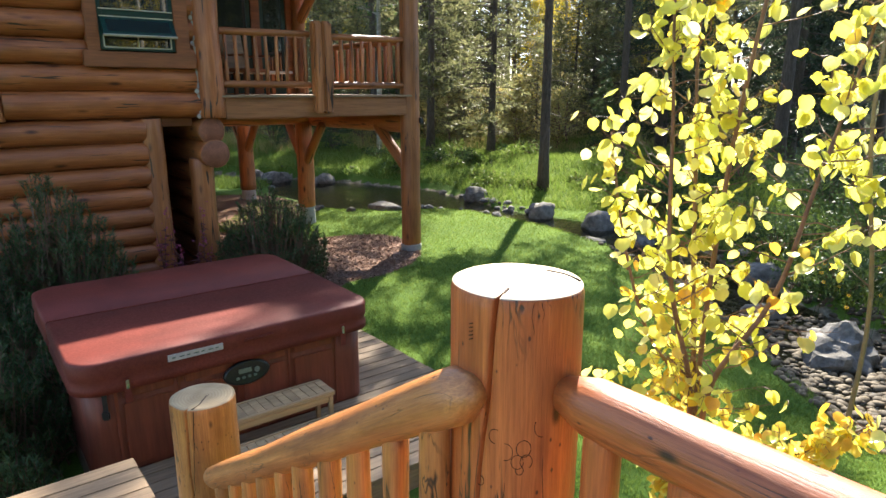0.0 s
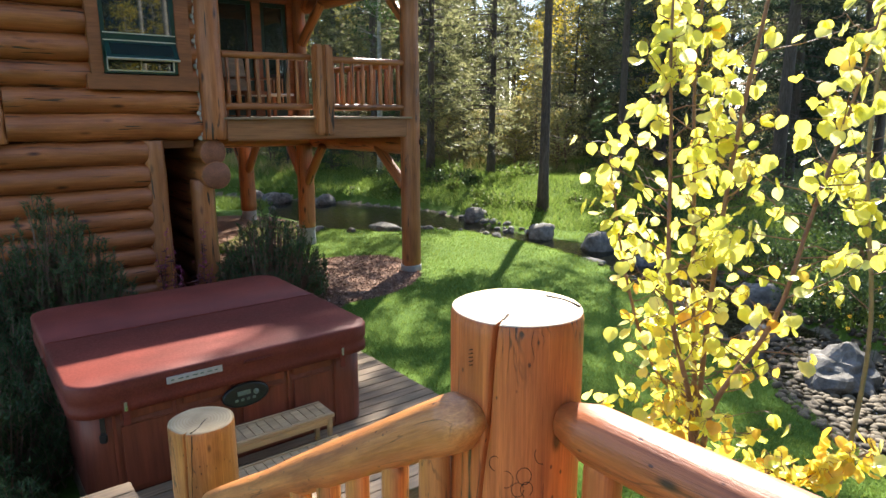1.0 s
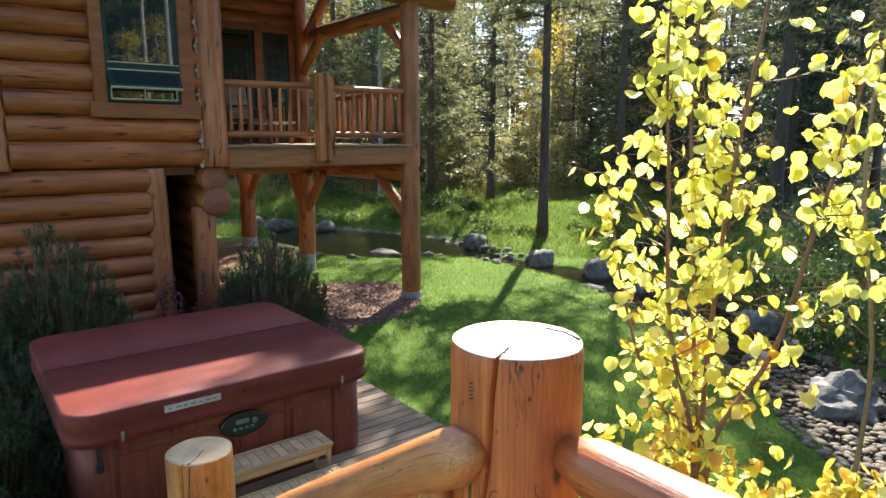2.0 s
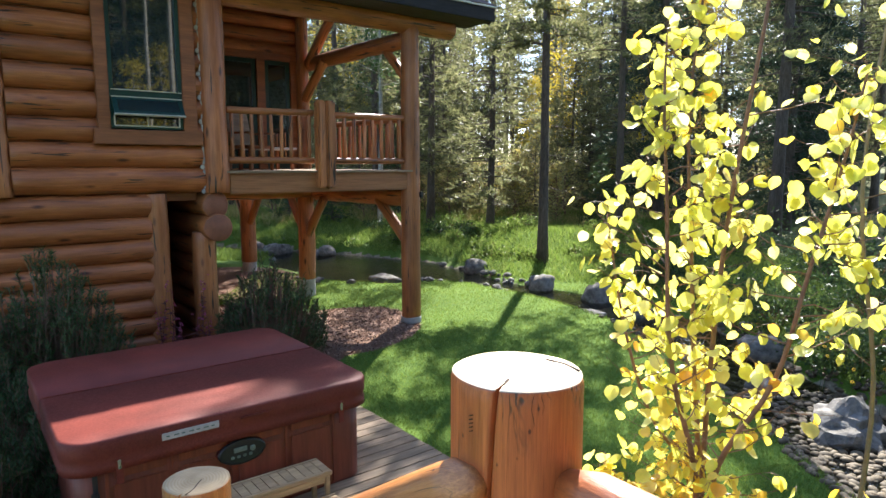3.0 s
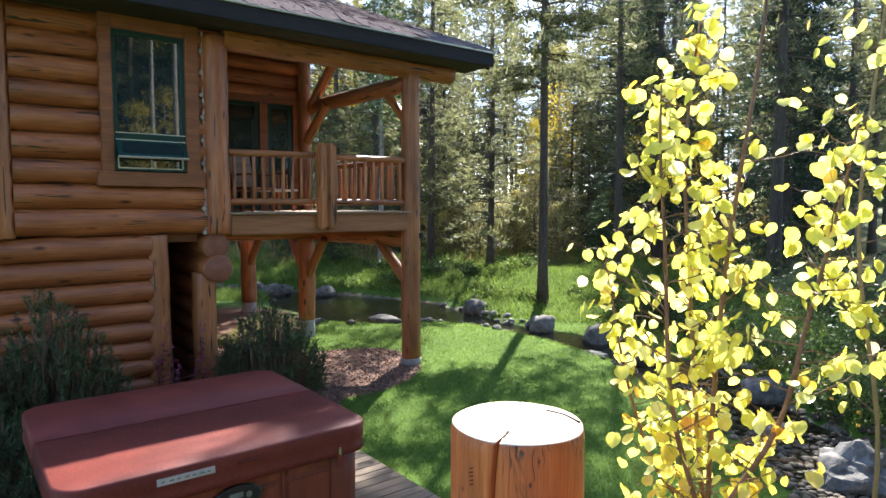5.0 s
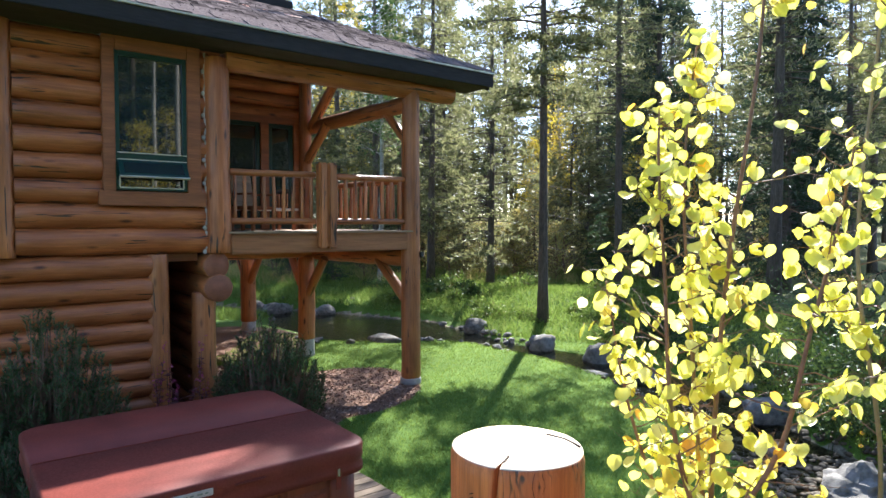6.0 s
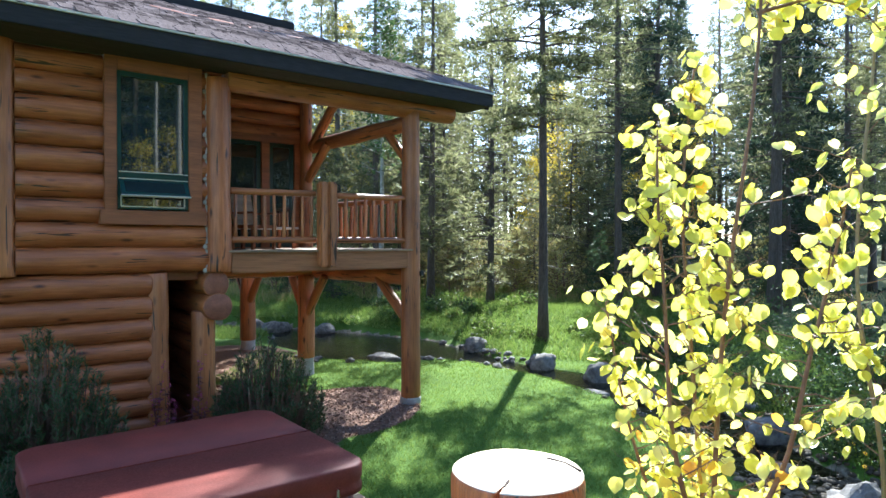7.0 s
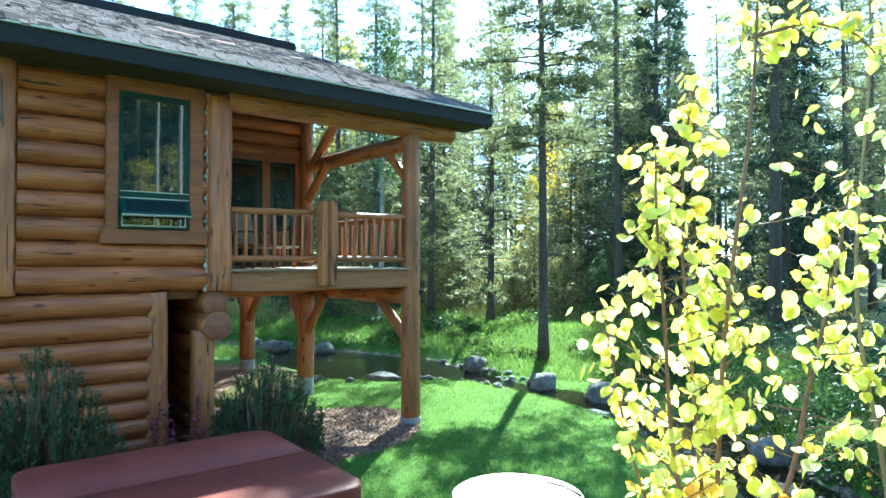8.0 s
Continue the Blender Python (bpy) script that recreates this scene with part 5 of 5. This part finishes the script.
for i, (x, y, sx, sz, nn) in enumerate(((6.3, 9.6, 0.9, 0.75, 2600), (7.3, 8.2, 1.0, 0.9, 2600), (6.2, 11.6, 1.0, 0.9, 2400), (7.6, 11.0, 1.2, 1.3, 2600), (6.6, 6.6, 0.9, 0.8, 2400), (6.0, 13.6, 1.1, 1.0, 2000), (8.6, 14.0, 1.5, 1.6, 2400), (5.4, 15.8, 1.0, 0.8, 1600), (8.3, 17.8, 1.5, 1.3, 2000))):
    leafy_bush("leafy_bush", "dense green leafy shrub on the stream bank", (x, y), (sx, sx, sz), nn, 0.075, SHRUB_LEAF, 60 + i)

for i, (x, y, sx, sz) in enumerate(((4.9, 18.4, 0.7, 0.6), (5.6, 20.2, 0.9, 0.8), (3.1, 23.2, 0.7, 0.55), (0.3, 24.0, 0.8, 0.6), (-1.4, 25.2, 0.8, 0.7), (6.6, 22.6, 1.1, 1.0), (1.2, 20.2, 0.5, 0.4), (2.6, 18.6, 0.5, 0.35))):
    leafy_bush("low_shrub", "low pale green shrub on the grassy bank", (x, y), (sx, sx, sz), 900, 0.085, BANK_BLADE, 160 + i)

rb = np.random.default_rng(173)
for i in range(34):
    x, y = rb.uniform(-6, 7.5), rb.uniform(16.2, 26)
    if stream_at(x, y)[0] < 1.25 or y + 0.35 * x < 17.6:
        continue
    sx = rb.uniform(0.25, 0.7)
    leafy_bush("low_shrub", "low leafy weeds among the bank grass", (x, y), (sx, sx, sx * rb.uniform(0.6, 1.0)), int(900 * sx) + 250, 0.08, SHRUB_LEAF if i % 3 == 0 else BANK_BLADE, 175 + i, 20)

# daisies in front of the shrubs
rd = np.random.default_rng(71)
petals = mesh("petals", [(0, 0, 0.004)] + [((0.036 if k % 2 == 0 else 0.016) * math.cos(k * math.pi / 9), (0.036 if k % 2 == 0 else 0.016) * math.sin(k * math.pi / 9), 0.0) for k in range(18)], [(0, 1 + k, 1 + (k + 1) % 18) for k in range(18)], PETAL)
heart = log_mesh("heart", 0.012, 0.012, 0.008, TWIG, TWIG, seg=8, rings=2, wob=0)
for i in range(13):
    x, y = rd.uniform(5.3, 6.4), rd.uniform(8.3, 9.7)
    z0 = float(height(x, y))
    hgt = rd.uniform(0.45, 0.8)
    fl = thing("daisy", pose(x, y, z0), "yellow daisy with a dark heart on a thin stem", "flower", "daisies by the stream")
    put("stem", soup("stem", tube_tris([(0, 0, 0), (0.02, -0.02, hgt * 0.6), (0.0, -0.05, hgt)], [0.004, 0.004, 0.003], 4), SHRUB_LEAF), fl)
    put("petals", petals, fl, pose(0, -0.052, hgt, 50, 0, rd.uniform(-40, 40)))
    put("heart", heart, fl, pose(0, -0.052, hgt, 50, 0, 0) @ pose(0, 0, 0, 0, -90, 0))

# pink fireweed by the doorway
for i in range(7):
    hx = rd.uniform(-4.75, -4.0)
    x, y = house_at(hx, rd.uniform(-0.9, -0.3))
    hgt = rd.uniform(0.8, 1.45)
    fw = thing("fireweed", pose(x, y, float(height(x, y))), "thin red-stemmed fireweed with faded pink flowers", "flower", "fireweed by the doorway")
    bx, by = rd.normal(scale=0.08, size=2)
    put("stem", soup("stem", tube_tris([(0, 0, 0), (bx * 0.5, by * 0.5, hgt * 0.5), (bx, by, hgt)], [0.006, 0.005, 0.002], 4), RED_STEM), fw)
    n = 26
    t = rd.uniform(0.45, 1.0, n)[:, None]
    put("flower_spike", soup("flower_spike", slivers(np.concatenate([bx * t, by * t, hgt * t], 1) + rd.normal(scale=0.03, size=(n, 3)), rd.normal(size=(n, 3)), 0.04, 0.03, rd, 0.3), PINK), fw, None, "", "stuff")
    n = 60
    t = rd.uniform(0.1, 0.8, n)[:, None]
    put("leafage", soup("leafage", slivers(np.concatenate([bx * t, by * t, hgt * t], 1), rd.normal(size=(n, 3)) * [1, 1, 0.3], 0.1, 0.02, rd, 0.3), RED_STEM), fw, None, "", "stuff")


# ---- rocks ----
def boulder(name, at, size, seed, sink=0.3, turn_deg=0.0, label="rounded grey granite boulder beside the stream", sharp=0.0, level=3, group=""):
    bm = bmesh.new()
    bmesh.ops.create_icosphere(bm, subdivisions=level, radius=1.0)
    off = Vector((seed * 7.3, seed * 3.1, seed * 1.7))
    for v in bm.verts:
        p = v.co.copy()
        d = 1 + 0.32 * noise.noise(p * 1.1 + off) + 0.16 * noise.noise(p * 2.3 + off) + 0.07 * noise.noise(p * 5 + off)
        if sharp:
            q2 = Vector([round(c * 1.6 + 0.2 * noise.noise(p + off)) / 1.6 for c in p])
            p = p.lerp(q2, sharp * 0.35)
        v.co = Vector((p.x * size[0], p.y * size[1], p.z * size[2])) * d
    me = bpy.data.meshes.new(name)
    bm.to_mesh(me)
    bm.free()
    me.materials.append(ROCK)
    me.polygons.foreach_set("use_smooth", [level > 2 and not sharp] * len(me.polygons))
    z = float(height(at[0], at[1]))
    ob = put(name, me, None, pose(at[0], at[1], z + size[2] * (1 - sink) * 0.6, 0, 0, turn_deg))
    return tagged(ob, label, "rock", group)


boulder("boulder", (5.2, 7.85), (0.60, 0.44, 0.40), 1, 0.4, 35, "large pale grey split boulder lying on river cobbles", 0.55, 4)
boulder("boulder", (3.55, 14.15), (0.46, 0.36, 0.32), 2, 0.3, 10)
boulder("boulder", (2.45, 15.5), (0.42, 0.32, 0.26), 3, 0.3, 60)
boulder("boulder", (3.0, 12.75), (0.36, 0.24, 0.12), 4, 0.3, 0, "flat pale grey stone at the edge of the lawn")
boulder("boulder", (0.9, 17.8), (0.34, 0.28, 0.27), 5, 0.3, 30)
boulder("boulder", (-4.0, 21.5), (0.44, 0.34, 0.26), 6, 0.3, 80)
boulder("boulder", (-5.7, 21.8), (0.5, 0.4, 0.36), 7, 0.3, 20)
boulder("boulder", (-6.6, 22.4), (0.42, 0.36, 0.3), 8, 0.3, 120)
boulder("boulder", (-1.45, 15.75), (0.55, 0.26, 0.12), 9, 0.3, 150, "flat pale grey stone at the edge of the pond")
boulder("boulder", (1.35, 15.35), (0.42, 0.2, 0.1), 10, 0.3, 170, "flat pale grey stone at the edge of the stream")
boulder("boulder", (4.9, 9.3), (0.3, 0.26, 0.22), 12, 0.3, 0)
boulder("boulder", (4.05, 12.9), (0.4, 0.3, 0.2), 13, 0.3, 0)
boulder("boulder", (5.45, 10.6), (0.4, 0.34, 0.3), 14, 0.3, 0)
boulder("boulder", (5.9, 7.5), (0.3, 0.26, 0.2), 15, 0.3, 0)
rs = np.random.default_rng(81)
n = 0
while n < 70:
    x, y = (rs.uniform(-0.9, 2.2), rs.uniform(14.5, 18.5)) if n % 3 else (rs.uniform(-7, 6), rs.uniform(4, 25))
    d, w = stream_at(x, y)
    if not 0.9 < d < 1.35 or (y < 8.6 and x < 5.2):
        continue
    s = rs.uniform(0.04, 0.12)
    boulder("bank_stone", (x, y), (s * 1.2, s, s * 0.7), 100 + n, 0.4, rs.uniform(0, 360), "small grey stone on the bank of the stream", 0, 2, "stones along the stream")
    n += 1


# ---- the near aspen ----
aspen = thing("aspen_sapling", pose(0.95, 2.2, -0.25), "slender young aspen with bright yellow autumn leaves", "tree")
AX = np.array([0.95, 2.2, -0.25])
STEMS = {
    "a": ([(0.93, 2.18, 1.35), (0.87, 2.1, 1.93), (0.80, 2.1, 2.09), (0.76, 2.1, 2.27), (0.74, 2.1, 2.52), (0.73, 2.1, 2.80), (0.70, 2.1, 3.12), (0.71, 2.12, 3.3)], 0.0105, TWIG),
    "b": ([(0.96, 2.22, 1.3), (0.96, 2.3, 1.88), (0.93, 2.3, 2.12), (0.91, 2.3, 2.37), (0.89, 2.3, 2.68), (0.86, 2.3, 2.98), (0.86, 2.3, 3.2), (0.90, 2.3, 3.58)], 0.010, TWIG),
    "c": ([(0.95, 2.2, -0.3), (0.95, 2.2, 0.8), (0.94, 2.2, 1.5), (0.93, 2.2, 2.01), (0.95, 2.2, 2.27), (0.95, 2.2, 2.52), (0.98, 2.2, 2.83), (1.02, 2.2, 3.11), (1.05, 2.2, 3.32), (1.09, 2.2, 3.54), (1.09, 2.2, 3.85), (1.1, 2.2, 4.1)], 0.0135, TWIG),
    "d": ([(0.94, 2.17, 1.5), (0.91, 2.05, 1.95), (1.03, 2.05, 2.09), (1.12, 2.05, 2.26), (1.16, 2.05, 2.51), (1.22, 2.05, 2.75), (1.28, 2.05, 3.01), (1.31, 2.05, 3.2)], 0.0105, TWIG),
    "e": ([(0.96, 2.25, 1.45), (0.94, 2.35, 1.79), (0.81, 2.35, 1.92), (0.74, 2.35, 2.10), (0.69, 2.35, 2.27), (0.65, 2.35, 2.44), (0.60, 2.35, 2.74)], 0.008, TWIG),
    "f": ([(1.15, 2.4, -0.25), (1.7, 2.5, 1.2), (1.76, 2.5, 2.09), (1.67, 2.5, 2.41), (1.62, 2.5, 2.66), (1.60, 2.5, 2.92), (1.64, 2.5, 3.25), (1.7, 2.48, 3.9), (1.62, 2.45, 4.3)], 0.013, STEM_PALE),
    "g": ([(0.95, 2.2, 1.55), (0.8, 2.18, 1.7), (0.66, 2.15, 1.78), (0.56, 2.12, 1.86)], 0.006, TWIG),
    "h": ([(0.95, 2.2, 1.5), (1.1, 2.1, 1.6), (1.25, 2.02, 1.66), (1.4, 1.95, 1.8)], 0.006, TWIG),
    "i": ([(0.95, 2.2, 1.4), (0.85, 2.05, 1.52), (0.78, 1.95, 1.6)], 0.006, TWIG),
    "k": ([(0.95, 2.2, 1.4), (1.02, 2.05, 1.55), (1.1, 1.95, 1.75)], 0.006, TWIG),
    "l": ([(1.66, 2.5, 2.45), (1.5, 2.4, 2.62), (1.38, 2.3, 2.7)], 0.005, STEM_PALE),
    "m": ([(1.09, 2.2, 3.75), (1.3, 2.25, 3.82), (1.5, 2.3, 3.8), (1.62, 2.35, 3.72)], 0.006, TWIG),
}


def leaf_mesh(seed):
    """A round aspen leaf with a short tip, cupped and folded along its rib; it hangs from its base along -y."""
    rg = np.random.default_rng(seed)
    r = 0.0238
    n = 14
    cup, fold = rg.uniform(0.1, 0.35), rg.uniform(0.05, 0.35)
    verts, faces = [(0, -r * 0.95, -0.002)], []
    for k in range(n):
        a = 2 * math.pi * k / n
        x, y = r * 1.02 * math.sin(a), r * math.cos(a)
        if k == n // 2:
            y *= 1.28
        if k == 0:
            y *= 0.86
        y -= r * 0.95
        z = fold * abs(x) + cup * (x * x + (y + r) ** 2) / r * 0.5 + rg.uniform(-0.0012, 0.0012)
        verts.append((x, y, z))
    for k in range(n):
        faces.append((0, 1 + k, 1 + (k + 1) % n))
    return verts, faces


LEAVES = [leaf_mesh(300 + k) for k in range(6)]
LEAF_ME = [[mesh("leaf", v, f, mt, True) for v, f in LEAVES] for mt in (ASPEN_LEAF, GOLD_LEAF)]
ra = np.random.default_rng(91)
leaf_poses, twig_tris = [], []


def smooth_path(p, n):
    p = np.asarray(p, float)
    s = np.concatenate([[0], np.cumsum(np.linalg.norm(np.diff(p, axis=0), axis=1))])
    t = np.linspace(0, s[-1], n)
    out = np.stack([np.interp(t, s, p[:, i]) for i in range(3)], 1)
    for _ in range(3):
        out[1:-1] = 0.25 * out[:-2] + 0.5 * out[1:-1] + 0.25 * out[2:]
    return out, t


def hang_leaf(at, size=1.0):
    """A leaf on its stalk at the point at: mostly facing sideways, some flat to the sky."""
    yaw = ra.uniform(0, 360)
    tilt = ra.normal(62, 30)
    stalk = np.array([ra.normal(0, 0.025), ra.normal(0, 0.025), ra.normal(-0.006, 0.022)])
    tip = at + stalk
    twig_tris.append(tube_tris(np.stack([at, at + stalk * 0.5 + [0, 0, 0.004], tip]), [0.0011, 0.0009, 0.0008], 3))
    leaf_poses.append(pose(*tip, 0, 0, yaw) @ pose(0, 0, 0, tilt, ra.normal(0, 18), ra.normal(0, 25)) @ Matrix.Scale(size * ra.uniform(0.72, 1.18), 4))


def twig(at, d, L, n):
    t = np.linspace(0, 1, 5)
    pts = at + np.outer(t * L, d) + np.outer(L * 0.12 * t * t, [0, 0, 1]) + np.concatenate([[np.zeros(3)], ra.normal(scale=0.008, size=(4, 3))])
    twig_tris.append(tube_tris(pts, 0.0026 * (1.15 - t), 4))
    for k in range(n):
        u = ra.uniform(0.3, 1.05)
        hang_leaf(np.array([np.interp(max(u, 0.1), t, pts[:, i]) for i in range(3)]))


# stem: from which height leaves grow, one twig each so many metres, twig length, leaves a twig
GROWTH = {"a": (1.7, 0.03, 0.22, 5), "b": (1.75, 0.036, 0.20, 5), "c": (1.65, 0.04, 0.20, 5), "d": (1.75, 0.034, 0.24, 5), "e": (1.7, 0.045, 0.14, 4),
          "f": (2.1, 0.04, 0.24, 5), "g": (1.4, 0.024, 0.15, 5), "h": (1.4, 0.024, 0.16, 5), "i": (1.35, 0.026, 0.15, 5), "k": (1.35, 0.024, 0.16, 5), "l": (2.0, 0.04, 0.12, 5), "m": (3.0, 0.026, 0.17, 5)}
for key, (pts, r, mt) in STEMS.items():
    path, t = smooth_path(pts, 26)
    put("stem", tube_mesh("stem", path - AX, r * (1 - 0.78 * t / t[-1]) + 0.0015, mt, 8), aspen)
    z0, gap, L, k = GROWTH[key]
    gap *= 1.7 if key in "fm" else 0.55 if key in "ghik" else 0.94
    s = 0.0
    while s < t[-1]:
        p = np.array([np.interp(s, t, path[:, i]) for i in range(3)])
        if p[2] > z0 and not (key == "c" and 3.1 < p[2] < 3.68):
            near_top = max(0.35, min(1.0, (t[-1] - s) / 0.5))
            a = ra.uniform(0, 6.283)
            d = np.array([math.cos(a), math.sin(a) * 0.8, ra.uniform(0.0, 0.75)])
            twig(p, d / np.linalg.norm(d), 1.25 * L * near_top * ra.uniform(0.3, 1.35), k + int(ra.integers(-2, 2)))
        s += gap * ra.uniform(0.6, 1.5)
    twig(path[-1], np.array([0.1, 0, 1.0]), 0.06, 5)
put("twig_spray", soup("twig_spray", np.concatenate(twig_tris) - AX, TWIG), aspen, None, "", "stuff")
ra.shuffle(leaf_poses)
back = Matrix.Translation(-Vector(AX))
def golden(m):
    """The lower leaves have turned further."""
    return int(ra.uniform() < 0.08 + 0.62 * float(soft(2.5, 1.6, m.translation.z)))


for i, m in enumerate(leaf_poses[:300]):
    put("leaf", LEAF_ME[golden(m)][i % 6], aspen, back @ m)
verts, faces, tint = [], [], []
for i, m in enumerate(leaf_poses[300:]):
    v, f = LEAVES[i % 6]
    o = len(verts)
    verts += [back @ m @ Vector(p) for p in v]
    faces += [tuple(o + k for k in q3) for q3 in f]
    tint += [golden(m)] * len(f)
put("foliage", mesh("foliage", verts, faces, [ASPEN_LEAF, GOLD_LEAF], True, tint), aspen, None, "yellow heart-shaped leaves", "stuff")


# ---- shingles and cobbles ----
def shingle_roof():
    """Courses of uneven wood shingles; the ones by the porch are pieces of their own."""
    rg = np.random.default_rng(101)
    one = box_mesh("shingle", (1.0, 0.32, 0.014), SHINGLE, 0.0)
    cube = np.array([(x, y, z) for x in (-0.5, 0.5) for y in (-0.16, 0.16) for z in (-0.007, 0.007)])
    quads = np.array([(0, 1, 3, 2), (4, 6, 7, 5), (0, 4, 5, 1), (2, 3, 7, 6), (0, 2, 6, 4), (1, 5, 7, 3)])
    verts, faces, own = [], [], 0
    rows = int(run / 0.15)
    for j in range(rows):
        x = RX1 + 0.03
        y = 0.12 + 0.15 * j
        while x > RX0:
            w = rg.uniform(0.09, 0.24)
            m = ROOF_AT @ pose(x - w / 2, y + rg.uniform(-0.03, 0.03), 0.012 + rg.uniform(0, 0.026), 3.6 + rg.uniform(-1.0, 3.4), rg.uniform(-1.2, 1.2), rg.uniform(-1.2, 1.2)) @ Matrix.Diagonal((w - 0.008, 1, 1, 1))
            if own < 300 and x > -5.2 and j < 9:
                put("shingle", one, roof, m)
                own += 1
            else:
                a = np.array(m)
                o = 8 * (len(verts))
                verts.append(cube @ a[:3, :3].T + a[:3, 3])
                faces.append(quads + o)
            x -= w
    put("shingles", mesh("shingles", np.concatenate(verts), np.concatenate(faces), SHINGLE), roof, None, "weathered wood shingles", "stuff")


shingle_roof()


def cobbles():
    rg = np.random.default_rng(111)
    bed = tagged(new("cobble_bed"), "bed of rounded river cobbles along the stream", "stones", kind="structure")
    shapes = []
    for k in range(5):
        bm = bmesh.new()
        bmesh.ops.create_icosphere(bm, subdivisions=2, radius=1.0)
        for v in bm.verts:
            v.co *= 1 + 0.18 * noise.noise(v.co * 1.4 + Vector((k * 5.1, 2, 1)))
            v.co.z *= 0.62
        me = bpy.data.meshes.new("cobble")
        bm.to_mesh(me)
        bm.free()
        me.materials.append(COBBLE)
        me.polygons.foreach_set("use_smooth", [True] * len(me.polygons))
        shapes.append(me)
    co = [np.array([v.co for v in me.vertices]) for me in shapes]
    fa = [np.array([p.vertices for p in me.polygons]) for me in shapes]
    verts, faces, o, own = [], [], 0, 0
    n = 0
    while n < 2800:
        y = rg.uniform(3.5, 12.0)
        x = rg.uniform(0.5, 6.8)
        d, w = stream_at(x, y)
        if d > 1.28:
            continue
        n += 1
        s = rg.uniform(0.03, 0.065)
        z = max(float(height(x, y)) + s * 0.1, float(water_level(w)) - 0.02 + 0.3 * s if y < 9.2 else -9.0)
        m = pose(x, y, z, rg.uniform(-15, 15), rg.uniform(-15, 15), rg.uniform(0, 360)) @ Matrix.Diagonal((s * rg.uniform(1, 1.5), s, s, 1))
        k = n % 5
        if own < 300 and 5.0 < y < 8.4 and x < 5.6:
            put("cobble", shapes[k], bed, m)
            own += 1
        else:
            a = np.array(m)
            verts.append(co[k] @ a[:3, :3].T + a[:3, 3])
            faces.append(fa[k] + o)
            o += len(co[k])
    put("cobbles", mesh("cobbles", np.concatenate(verts), np.concatenate(faces), COBBLE, True), bed, None, "smaller river cobbles", "stuff")


cobbles()
